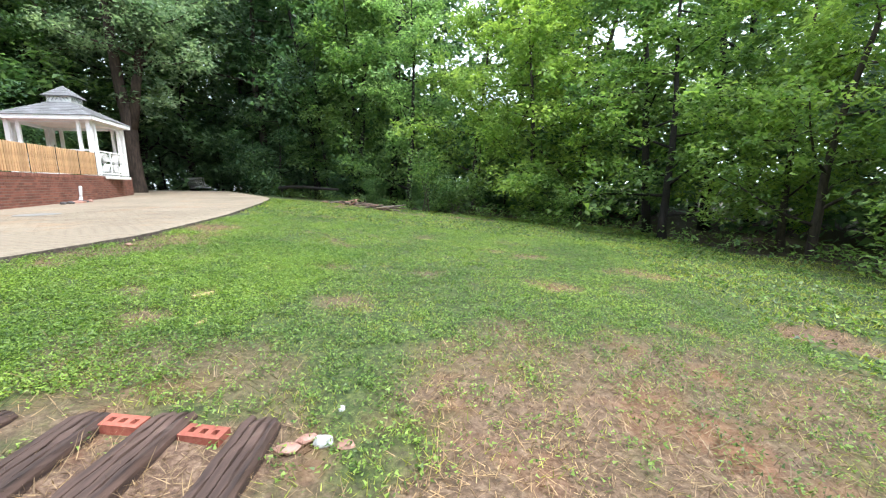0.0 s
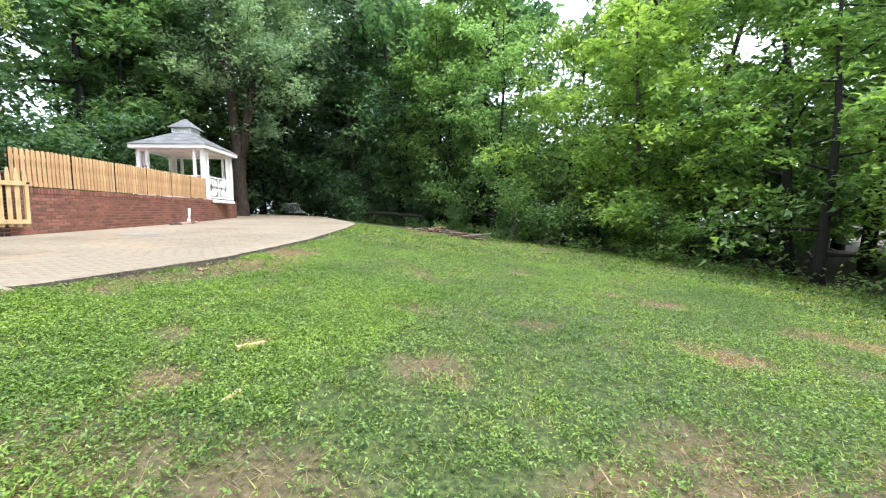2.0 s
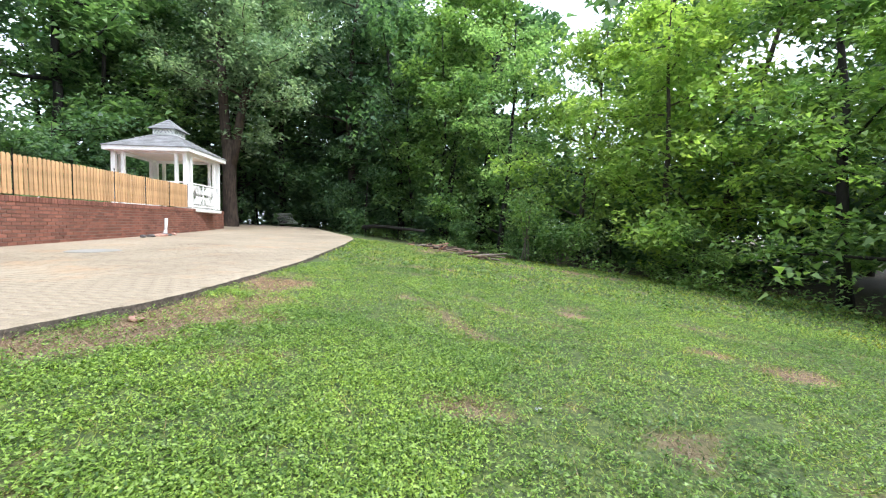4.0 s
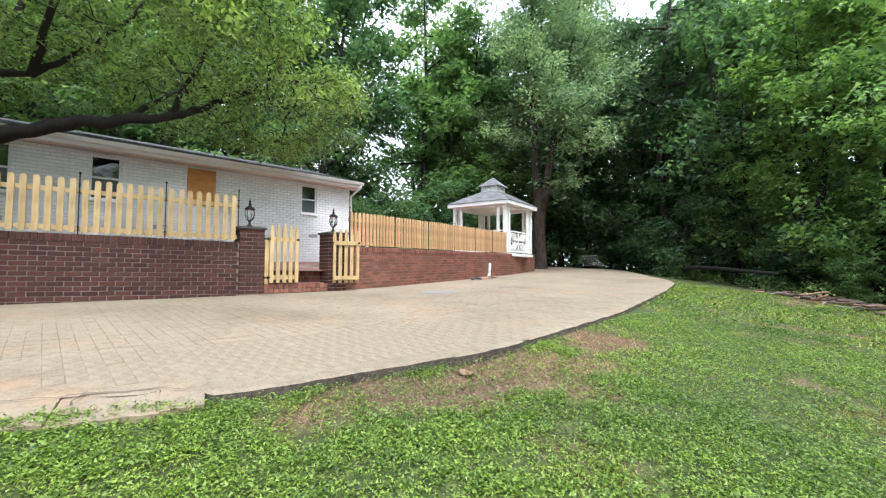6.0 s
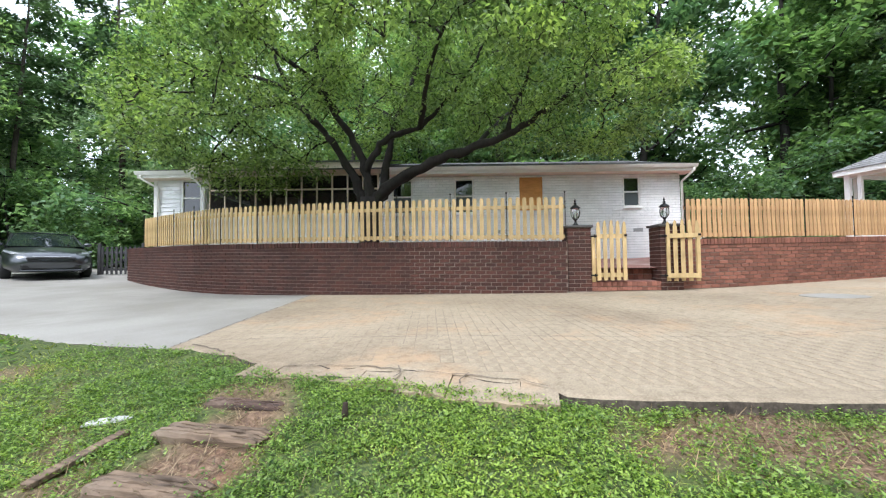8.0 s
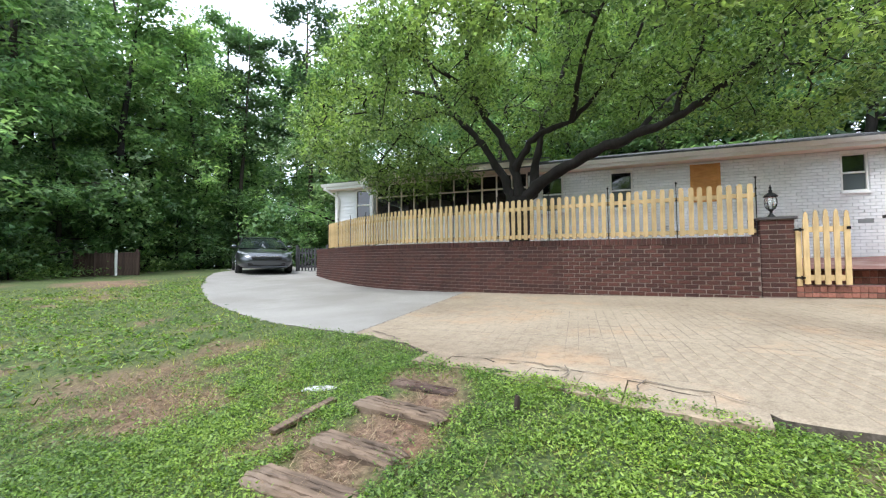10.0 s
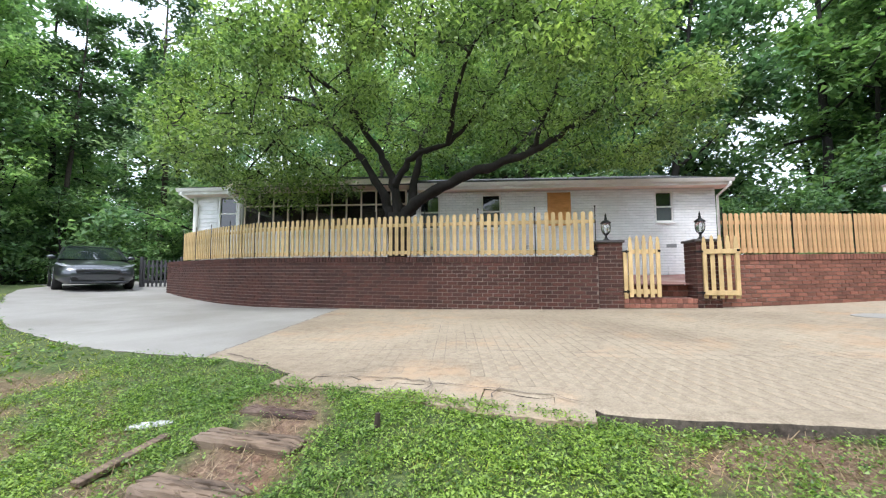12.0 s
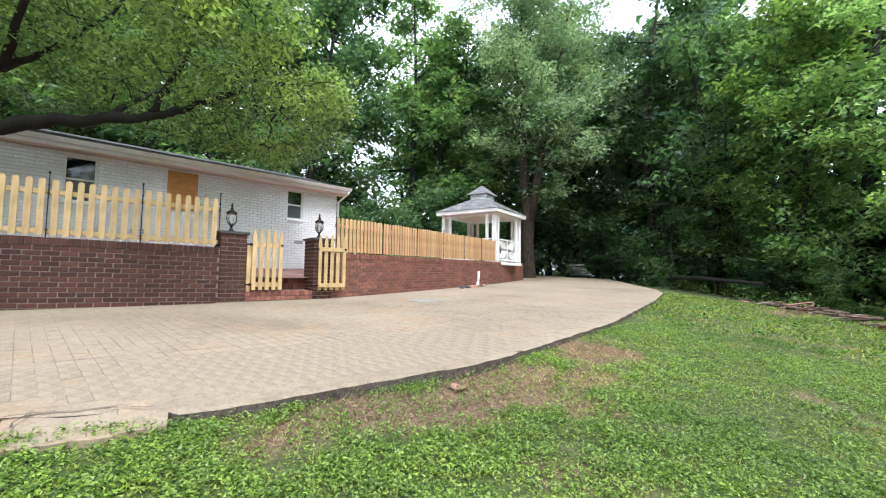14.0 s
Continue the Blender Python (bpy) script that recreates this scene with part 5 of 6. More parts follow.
# spreading yard tree on the terrace
def yard_tree():
    """Low forked trunk, twisting limbs, twigs that branch out to leaf sprays in a wide dome."""
    rng = np.random.default_rng(101)
    wood = Geo()
    wood.tube([(0, 0.05, -0.25), (0.0, 0.08, 0.3), (0, 0.12, 0.9), (0, 0.14, 1.4), (0, 0.16, 1.75)], [0.34, 0.26, 0.25, 0.30, 0.30], 14)
    mains = [  # y is along the house, x towards the drive
        (0.19, [(0, 0.15, 1.45), (0.05, 0.45, 1.85), (0.1, 1.1, 2.26), (0.2, 2.05, 2.60), (0.2, 2.85, 2.85), (0.2, 3.65, 3.11), (0.2, 4.1, 3.35), (0.2, 4.75, 3.75), (0.3, 5.7, 4.5)]),
        (0.08, [(0.2, 3.6, 3.08), (0.3, 3.75, 3.5), (0.5, 4.1, 4.3), (0.7, 4.4, 5.4)]),
        (0.16, [(0, 0.0, 1.5), (0, -0.12, 1.9), (0.05, -0.40, 2.5), (0.1, -0.88, 3.25), (0.2, -1.3, 3.8), (0.4, -1.9, 4.6), (0.6, -2.3, 5.8)]),
        (0.15, [(0.1, 0.1, 1.5), (0.12, 0.14, 2.1), (0.15, -0.08, 2.85), (0.2, -0.4, 3.5), (0.4, -0.9, 4.4), (0.5, -1.1, 5.6), (0.5, -1.0, 6.9)]),
        (0.11, [(0.14, 0.08, 2.4), (0.2, 0.35, 2.92), (0.3, 0.72, 3.17), (0.35, 1.54, 3.40), (0.4, 2.2, 3.95), (0.5, 2.9, 4.8), (0.5, 3.4, 6.0)]),
        (0.15, [(-0.05, 0.28, 1.55), (-0.12, 0.46, 2.0), (-0.15, 0.54, 2.7), (-0.2, 0.65, 3.3), (-0.4, 0.9, 4.3), (-0.6, 1.3, 5.5), (-0.6, 1.4, 6.9)]),
        (0.08, [(0.18, -1.2, 3.7), (0.3, -1.9, 4.27), (0.3, -2.86, 4.19), (0.3, -3.77, 3.57), (0.3, -4.3, 3.1)]),
        (0.08, [(0.3, -0.6, 3.9), (1.2, -1.0, 4.5), (2.2, -1.7, 5.0), (3.0, -2.4, 5.2)]),
        (0.08, [(0.35, 1.54, 3.4), (1.2, 1.9, 4.1), (2.2, 2.4, 4.6), (3.1, 3.2, 4.8)]),
        (0.08, [(-0.2, 0.65, 3.3), (-1.2, 0.4, 4.2), (-2.2, -0.6, 5.0), (-2.9, -1.8, 5.3)]),
        (0.07, [(0.2, 2.85, 2.85), (-0.6, 3.4, 3.7), (-1.6, 4.0, 4.4), (-2.4, 4.8, 4.7)]),
        (0.07, [(0.4, -1.9, 4.6), (0.5, -3.2, 5.1), (0.6, -4.6, 5.2), (0.6, -5.6, 4.7)]),
    ]
    nodes = []
    for r0, pts in mains:
        fine, fr = [], []
        m = (len(pts) - 1) * 4
        for i in range(m + 1):
            k, t = min(i // 4, len(pts) - 2), i / 4 - min(i // 4, len(pts) - 2)
            q = [Vector(pts[max(0, min(len(pts) - 1, k + e))]) for e in (-1, 0, 1, 2)]
            p = 0.5 * (2 * q[1] + (q[2] - q[0]) * t + (2 * q[0] - 5 * q[1] + 4 * q[2] - q[3]) * t * t + (3 * q[1] - q[0] - 3 * q[2] + q[3]) * t ** 3)
            fine.append(p + Vector(rng.normal(size=3)) * 0.022)
            fr.append((r0 * (1 - 0.78 * (i / m) ** 0.8)) * (1 + 0.10 * math.sin(i * 2.1 + r0 * 50)))
        wood.tube(fine, fr, 9)
        nodes += [tuple(p) for p in fine if p.z > 2.4]
    # leaf sprays fill a dome that hangs low on the porch side and lifts over the fork
    centers = []
    while len(centers) < 1600:
        y, x = rng.uniform(-6.4, 7.5), rng.uniform(-3.7, 4.2)
        rho = ((y - 0.5) / 7.0) ** 2 + ((x - 0.25) / 4.1) ** 2
        if rho > 1:
            continue
        lo = float(np.interp(y, [-6.5, -5, -3.5, -2, -1.1, 0, 1.5, 3, 4.5, 6, 7.5], [3.1, 2.5, 2.15, 2.15, 2.9, 3.5, 3.4, 3.3, 2.95, 2.55, 3.1])) + 0.35 * min(1, abs(x) / 2.5)
        hi = 3.5 + 4.3 * math.sqrt(1 - rho)
        z = lo + max(0.1, hi - lo) * rng.random() ** 0.85
        if noise.noise(Vector((x * 0.75, y * 0.75, z * 1.1))) + 0.3 * noise.noise(Vector((x * 2, y * 2, z * 2.4))) > -0.02:
            centers.append((x, y, z))
    # boughs drooping in front of the porch
    centers += [(rng.uniform(-0.6, 1.1), rng.uniform(-4.6, -1.5), rng.uniform(2.1, 3.2)) for _ in range(70)]
    C = np.array(centers)
    N = np.array(nodes)
    near = np.array([np.min(np.sum((N - c) ** 2, 1)) for c in C])
    arr = np.concatenate([N, np.zeros((len(C), 3))])
    count, up = len(N), {}
    for j in np.argsort(near):
        up[count] = int(np.argmin(np.sum((arr[:count] - C[j]) ** 2, 1) + 0.25 * np.maximum(0, arr[:count, 2] - C[j][2]) ** 2))
        arr[count] = C[j]
        count += 1
    load = np.ones(count)
    for k in range(count - 1, len(N) - 1, -1):
        load[up[k]] += load[k]
    for k in range(len(N), count):
        a, b2 = Vector(arr[up[k]]), Vector(arr[k])
        ra = min(0.035, 0.005 + 0.0042 * math.sqrt(load[k]))
        mid = a.lerp(b2, 0.5) + Vector(rng.normal(size=3)) * 0.07 * (b2 - a).length
        wood.tube([a, mid, b2], [ra, ra * 0.85, ra * 0.6], 4, False)
    V, F = leaf_cloud(C, 58, 0.21, 0.108, rng, 0.5, 0.6, 0.2, 0.48)
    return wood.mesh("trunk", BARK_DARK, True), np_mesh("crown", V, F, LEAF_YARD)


tree(yard_tree(), Matrix.Translation((-9.7, -2.85, 1.22)), "wide spreading yard tree with dark limbs over the terrace fence")

for x0, y0 in ((-21, 26), (-24, 22), (-27, 27), (-20, 30.5), (-15, 30), (-22, 18), (-22.5, 13), (-23, 8), (-24, 3), (-25, -3), (-26, -9), (-24, -15), (-22, -20), (-17, -27), (-29, 33), (-30, 20), (-29, 12), (-18, -33), (-27, -20)):
    plant("thicket", x0, y0, rt.uniform(1.0, 1.3))

for x0, y0 in ((-28, -4), (-28, 1), (-27.5, 6), (-27, 11), (-26.5, 15), (-27, 19), (-29, 24), (-36, -8), (-36, 0), (-35, 8), (-35, 16), (-38, -16), (-24, 33), (-30, 38), (-20, 38), (-12, 35), (-4, 30), (-16, 33), (-30, -12), (-20, -34), (-10, -36), (-2, -36), (-28, -30)):
    plant("far", x0, y0, rt.uniform(1.0, 1.25))


# ---- parked car ----
def car():
    ob = empty("car", Matrix.Translation((-11.12, -14.95, 1.045)) @ Matrix.Rotation(radians(59), 4, "Z") @ Matrix.Rotation(radians(1.8), 4, "Y") @ Matrix.Scale(1.06, 4), "dark grey sedan parked on the drive", "car")
    # stations along the length: x, half width, sill z, shoulder z, deck z
    ST = [(2.47, 0.52, 0.34, 0.50, 0.56), (2.40, 0.74, 0.24, 0.54, 0.66), (2.20, 0.88, 0.20, 0.60, 0.75), (1.85, 0.95, 0.20, 0.66, 0.83), (1.30, 0.975, 0.21, 0.72, 0.90), (0.75, 0.98, 0.21, 0.76, 0.95), (0.0, 0.98, 0.21, 0.80, 0.97),
          (-0.9, 0.98, 0.21, 0.84, 0.99), (-1.5, 0.975, 0.22, 0.86, 1.01), (-2.0, 0.93, 0.28, 0.86, 1.04), (-2.35, 0.80, 0.36, 0.80, 1.04), (-2.48, 0.60, 0.45, 0.72, 0.95)]
    g = Geo()
    for x, w, z0, zs, zd in ST:
        half = [(0, z0 - 0.02), (w * 0.8, z0), (w * 0.97, z0 + 0.12), (w, (z0 + zs) / 2 + 0.05), (w * 0.985, zs), (w * 0.88, zd - 0.03), (w * 0.6, zd), (0, zd + 0.02)]
        ring = half + [(-y, z) for y, z in half[-2:0:-1]]
        g.v += [(x, y, z) for y, z in ring]
    n = 14
    for i in range(len(ST) - 1):
        for k in range(n):
            g.f.append((i * n + k, (i + 1) * n + k, (i + 1) * n + (k + 1) % n, i * n + (k + 1) % n))
    g.f += [tuple(range(n)), tuple(range((len(ST) - 1) * n, len(ST) * n))[::-1]]
    body = part("body", g, CAR_PAINT, ob, "glossy dark grey painted body", True)
    # cabin: glass with painted roof
    CB = [(1.15, 0.86, 0.92, 0.02), (0.65, 0.86, 0.94, 0.21), (0.15, 0.85, 0.95, 0.40), (-0.35, 0.84, 0.96, 0.48), (-0.9, 0.82, 0.97, 0.46), (-1.5, 0.74, 1.0, 0.32), (-2.0, 0.66, 1.02, 0.08)]
    c = Geo()
    for x, w, z, h in CB:
        half = [(w, z - 0.04), (w * (1 - 0.20 * h / 0.47), z + h * 0.8), (w * (1 - 0.36 * h / 0.47), z + h * 0.98), (0, z + h * 1.03)]
        c.v += [(x, y, q) for y, q in half + [(-y, q) for y, q in half[-2::-1]]]
    for i in range(len(CB) - 1):
        for k in range(6):
            c.f.append((i * 7 + k, (i + 1) * 7 + k, (i + 1) * 7 + k + 1, i * 7 + k + 1))
    part("greenhouse", c, GLASS, ob, "tinted windscreen and side glass", True)
    roof = Geo()
    for x, w, z, h in CB[2:6]:
        half = [(w * (1 - 0.21 * h / 0.47) , z + h * 0.82 + 0.004), (w * (1 - 0.36 * h / 0.47), z + h * 0.98 + 0.008), (0, z + h * 1.03 + 0.008)]
        roof.v += [(x, y, q) for y, q in half + [(-y, q) for y, q in half[-2::-1]]]
    for i in range(3):
        for k in range(4):
            roof.f.append((i * 5 + k, (i + 1) * 5 + k, (i + 1) * 5 + k + 1, i * 5 + k + 1))
    part("roof", roof, CAR_PAINT, ob, "", True)
    for s in (-1, 1):
        part("pillar", Geo().tube([(1.12, s * 0.85, 0.93), (0.17, s * 0.70, 1.315)], [0.03, 0.03], 6), CAR_PAINT, ob)
        part("mirror", Geo().lathe([(0.03, -0.06), (0.085, -0.03), (0.09, 0.02), (0.04, 0.06)], 10, Matrix.Translation((0.72, s * 1.0, 1.0)) @ Matrix.Scale(1.3, 4, (0, 1, 0))), CAR_PAINT, ob, "", True)
        hl = Geo()
        hl.v = [(2.285, s * 0.50, 0.665), (2.16, s * 0.80, 0.70), (1.93, s * 0.925, 0.765), (1.90, s * 0.90, 0.80), (2.12, s * 0.76, 0.765), (2.27, s * 0.52, 0.70)]
        hl.v += [(x - 0.06, y * 0.97, z - 0.02) for x, y, z in hl.v]
        q = [(0, 1, 4, 5), (1, 2, 3, 4), (0, 6, 7, 1), (1, 7, 8, 2), (2, 8, 9, 3), (3, 9, 10, 4), (4, 10, 11, 5), (5, 11, 6, 0)]
        hl.f = q
        hl.v = [(x + 0.035, y * 1.02, z + 0.015) for x, y, z in hl.v]
        part("headlight", hl, HEADLIGHT, ob, "clear swept headlight")
        part("fog_lamp", Geo().box((2.30, s * 0.70, 0.40), (0.05, 0.16, 0.06), 0.01), HEADLIGHT, ob)
        for x in (1.42, -1.52):
            wm = Matrix.Translation((x, s * 0.865, 0.34)) @ Matrix.Rotation(math.pi / 2, 4, "X")
            wheel = part("wheel", Geo().lathe([(0.20, -0.11), (0.33, -0.11), (0.355, -0.08), (0.355, 0.08), (0.33, 0.11), (0.20, 0.11)], 24, wm), RUBBER, ob, "", True)
            rim = Geo().lathe([(0.22, -0.118), (0.235, -0.1), (0.235, 0.1), (0.22, 0.118)], 20, wm)
            for k in range(5):
                rim.box((0.12, 0, 0), (0.20, 0.045, 0.20), 0.006, wm @ Matrix.Rotation(k * 1.2566, 4, "Z"))
            part("rim", rim, CHROME, wheel)
    part("grille", Geo().box((2.43, 0, 0.545), (0.08, 1.05, 0.17), 0.04), PLASTIC, ob, "black smooth nose panel")
    part("nose_trim", Geo().box((2.47, 0, 0.635), (0.02, 0.8, 0.018), 0.004), CHROME, ob)
    part("lower_intake", Geo().box((2.39, 0, 0.35), (0.14, 1.25, 0.15), 0.03), PLASTIC, ob)
    part("bumper_lip", Geo().box((2.40, 0, 0.25), (0.16, 1.3, 0.03), 0.01), CAR_PAINT, ob)
    return ob


PLASTIC = plain("black_plastic", (0.012, 0.012, 0.013), 0.4)
car()


def onlawn(x, y, dz=0.0):
    return Matrix.Translation((x, y, gz_at(x, y) + dz))


# ---- black picket gate and old board fence past the car ----
def black_gate():
    ob = empty("garden_gate", Matrix.Translation((-11.85, -13.5, 1.0)) @ Matrix.Rotation(math.atan2(0.91, -0.41), 4, "Z"), "black stained picket gate beside the brick wall", "gate")
    for i in range(9):
        part("picket", picket_mesh(0.07, 0.98, "dog", DARK_WOOD), None, ob, m=Matrix.Translation((0.1 + i * 0.14, 0, 0.05)))
    for z in (0.22, 0.82):
        part("rail", Geo().box((0.66, 0.03, z), (1.3, 0.035, 0.08), 0.004), DARK_WOOD, ob)
    part("brace", Geo().box((0.66, 0.034, 0.52), (1.25, 0.03, 0.07), 0.004, Matrix.Translation((0.66, 0, 0.52)) @ Matrix.Rotation(-0.43, 4, "Y") @ Matrix.Translation((-0.66, 0, -0.52))), DARK_WOOD, ob)
    for x in (0.0, 1.34):
        part("post", Geo().box((x, 0.02, 0.55), (0.1, 0.1, 1.2), 0.01), DARK_WOOD, ob)


black_gate()


def board_fence():
    ob = empty("board_fence", Matrix.Translation((-9.3, -21.4, 0)), "old dark brown board fence under the trees", "fence")
    r = random.Random(12)
    d = Vector((1.4, -2.8, 0)).normalized()
    for i in range(22):
        p = d * (i * 0.15)
        z = gz_at(-9.3 + p.x, -21.4 + p.y)
        part("board", Geo().box((0, 0, 0.55), (0.142, 0.02, 1.1 + r.uniform(-0.03, 0.03)), 0.004), OLD_FENCE, ob, m=Matrix.Translation((p.x, p.y, z)) @ Matrix.Rotation(math.atan2(d.y, d.x) + r.uniform(-0.03, 0.03), 4, "Z"))
    for k in (0, 7, 14, 21):
        p = d * (k * 0.15)
        part("post", Geo().box((0, 0, 0.6), (0.09, 0.09, 1.25), 0.005), PAINT_WHITE if k == 7 else OLD_FENCE, ob, "white painted post" if k == 7 else "", m=Matrix.Translation((p.x + 0.06, p.y + 0.03, gz_at(-9.3 + p.x, -21.4 + p.y))))


board_fence()


# ---- timber steps down the lawn ----
def timber(x, y0, y1, mat, lean, tilt, w=0.17, h=0.13, sink=0.05, label="dark weathered landscape timber step sunk in the slope"):
    r = random.Random(int(x * 100) + 7)
    L = y1 - y0
    g = Geo()
    n = 14
    prof = [(-0.5, -0.6), (-0.5, 0.8), (-0.4, 1.0), (-0.22, 0.985), (-0.205, 0.84), (-0.18, 0.985), (0.02, 1.0), (0.045, 0.80), (0.07, 0.99), (0.25, 0.99), (0.275, 0.86), (0.30, 0.985), (0.42, 0.97), (0.5, 0.78), (0.5, -0.6)]
    k = len(prof)
    for i in range(n + 1):
        y = -L / 2 + L * i / n
        wear = 1 - 0.12 * (1 if i in (0, n) else 0)
        for a, b2 in prof:
            g.v.append((a * w * wear + r.uniform(-0.004, 0.004), y + (r.uniform(-0.02, 0.02) if i in (0, n) else 0), b2 * h * wear + r.uniform(-0.005, 0.005)))
    for i in range(n):
        for j in range(k):
            g.f.append((i * k + j, i * k + (j + 1) % k, (i + 1) * k + (j + 1) % k, (i + 1) * k + j))
    g.f += [tuple(range(k))[::-1], tuple(range(n * k, (n + 1) * k))]
    ob = part("timber_step", g, mat)
    ob.matrix_basis = onlawn(x, (y0 + y1) / 2, -sink) @ Matrix.Rotation(lean, 4, "Z") @ Matrix.Rotation(tilt, 4, "Y")
    tagged(ob, label, "step", "timber steps")


timber(1.73, -1.32, -0.37, TIMBER, 0.14, 0.05, 0.18, 0.13, 0.075)
timber(1.30, -1.42, -0.41, TIMBER, 0.10, 0.04, 0.18, 0.13, 0.075)
timber(0.97, -1.48, -0.47, TIMBER, 0.18, 0.03, 0.18, 0.13, 0.08)
timber(0.55, -1.5, -0.56, TIMBER, 0.12, 0.03, 0.17, 0.12, 0.075)
timber(-0.96, -1.07, -0.40, TIMBER_GREY, 0.04, 0.06, 0.18, 0.10, 0.075, "grey weathered landscape timber step sunk in the slope")
timber(-1.32, -1.03, -0.45, TIMBER_GREY, -0.02, 0.08, 0.15, 0.10, 0.07, "grey weathered landscape timber step sunk in the slope")
timber(-1.75, -1.10, -0.44, TIMBER_GREY, -0.06, 0.08, 0.15, 0.10, 0.065, "grey weathered landscape timber step sunk in the slope")
timber(-2.10, -1.09, -0.56, TIMBER, -0.08, 0.02, 0.11, 0.08, 0.065, "dark half-buried landscape timber by the drive")


def cored_brick(x, y, turn, dz=0.0):
    ob = empty("loose_brick", onlawn(x, y, dz) @ Matrix.Rotation(turn, 4, "Z") @ Matrix.Rotation(0.08, 4, "Y"), "loose red cored brick lying between timber steps", "brick", "loose bricks")
    L, W, Hh = 0.194, 0.092, 0.057
    g = pierced([-L / 2, -0.068, -0.042, -0.014, 0.014, 0.042, 0.068, L / 2], [-W / 2, -0.018, 0.018, W / 2], lambda u, v: abs(v) < 0.018 and min(abs(u), abs(abs(u) - 0.055)) < 0.01, Hh, 0, lambda u, v, w: (u, v, w))
    part("clay", g, BRICK_NEW, ob)
    # dark box below the holes paints the shade inside them
    part("core_shade", Geo().box((0, 0, 0.006), (0.15, 0.04, 0.01)), CORE_DARK, ob, "dark fill standing for the shade in the cores")


cored_brick(1.06, -0.52, 0.05, -0.03)
cored_brick(1.46, -0.52, 0.02, -0.03)
cored_brick(0.80, -1.2, 0.15, -0.01)


def rock(x, y, sx, sy, sz, mat, label, turn=0.0, dz=-0.01, seed=1, name="stone"):
    r = random.Random(seed)
    bm = bmesh.new()
    bmesh.ops.create_icosphere(bm, subdivisions=2, radius=0.5)
    for v in bm.verts:
        v.co *= 1 + 0.35 * (noise.noise(v.co * 2.3 + Vector((seed, seed * 2, 0)))) + r.uniform(-0.03, 0.03)
        v.co = Vector((v.co.x * sx, v.co.y * sy, v.co.z * sz))
    me = bpy.data.meshes.new(name)
    bm.to_mesh(me)
    bm.free()
    me.materials.append(mat)
    ob = new(name, me)
    ob.matrix_basis = onlawn(x, y, dz) @ Matrix.Rotation(turn, 4, "Z")
    tagged(ob, label, "stone")


rock(-1.94, -1.66, 0.10, 0.31, 0.045, STONE_WHITE, "long flat whitish stone in the grass", 0.5, 0.0, 3)
rock(1.86, -0.52, 0.12, 0.08, 0.025, STONE_PINK, "flat pinkish stone by the timber steps", 0.2, 0.0, 4)
rock(1.91, -0.45, 0.10, 0.07, 0.04, STONE_PINK, "flat pinkish stone by the timber steps", 0.9, 0.0, 5)
rock(2.00, -0.46, 0.09, 0.06, 0.06, STONE_WHITE, "white stone in the weeds", 0.4, 0.01, 6)
rock(2.10, -0.45, 0.09, 0.08, 0.04, STONE_PINK, "flat pinkish stone by the timber steps", 0.1, 0.0, 7)
rock(1.99, -0.20, 0.04, 0.035, 0.035, STONE_WHITE, "small white pebble in the weeds", 0.1, 0.01, 8)
rock(1.15, 2.95, 0.05, 0.04, 0.03, STONE_WHITE, "small white pebble in the lawn", 0.1, 0.01, 9)
rock(-2.1, 2.9, 0.14, 0.10, 0.05, STONE_PINK, "flat stone in the bare soil by the drive", 0.3, 0.0, 10)
for k, (px, py) in enumerate(((-10.35, 9.35), (-10.5, 9.75), (-10.72, 10.1), (-10.95, 10.55), (-10.2, 9.0))):
    r_ = random.Random(k)
    rock(px + 0.13, py - 0.02, r_.uniform(0.14, 0.22), r_.uniform(0.22, 0.42), 0.12, STONE_PINK if k % 2 else FLAGSTONE, "rough brown stone piled at the foot of the wall", r_.uniform(0, 3), 0.0, 20 + k)
    bpy.context.view_layer.update()
for ob_ in [o for o in bpy.data.objects if o.name.startswith("stone") and o.matrix_basis.translation.x < -8]:
    p_ = ob_.matrix_basis.translation
    ob_.matrix_basis.translation.z = float(slab_z(p_.x, p_.y)) + 0.02


def plank(x0, y0, x1, y1, w, mat, label, dz=0.02):
    p, q = Vector((x0, y0, gz_at(x0, y0) + dz)), Vector((x1, y1, gz_at(x1, y1) + dz))
    d = q - p
    m = Matrix.Translation((p + q) / 2) @ d.to_track_quat("X", "Z").to_matrix().to_4x4()
    ob = part("plank", Geo().box((0, 0, 0), (d.length, w, 0.028), 0.004), mat, m=m)
    tagged(ob, label, "plank")


plank(-1.29, -1.38, -1.78, -1.36, 0.06, TIMBER_GREY, "grey weathered board lying in the grass")
plank(0.17, 1.10, 0.25, 1.27, 0.035, PICKET_YELLOW, "short pale wood chip in the lawn", 0.015)
plank(0.62, 0.55, 0.60, 0.68, 0.03, PICKET_YELLOW, "short pale wood chip in the lawn", 0.015)


def stump():
    g = Geo().tube([(0, 0, -0.05), (0.004, 0.003, 0.05), (0, 0.005, 0.10)], [0.017, 0.018, 0.014], 8)
    ob = part("stake", g, BARK_RED)
    ob.matrix_basis = onlawn(-1.95, -0.09)
    tagged(ob, "short rusty brown stake in the lawn", "stake")


stump()

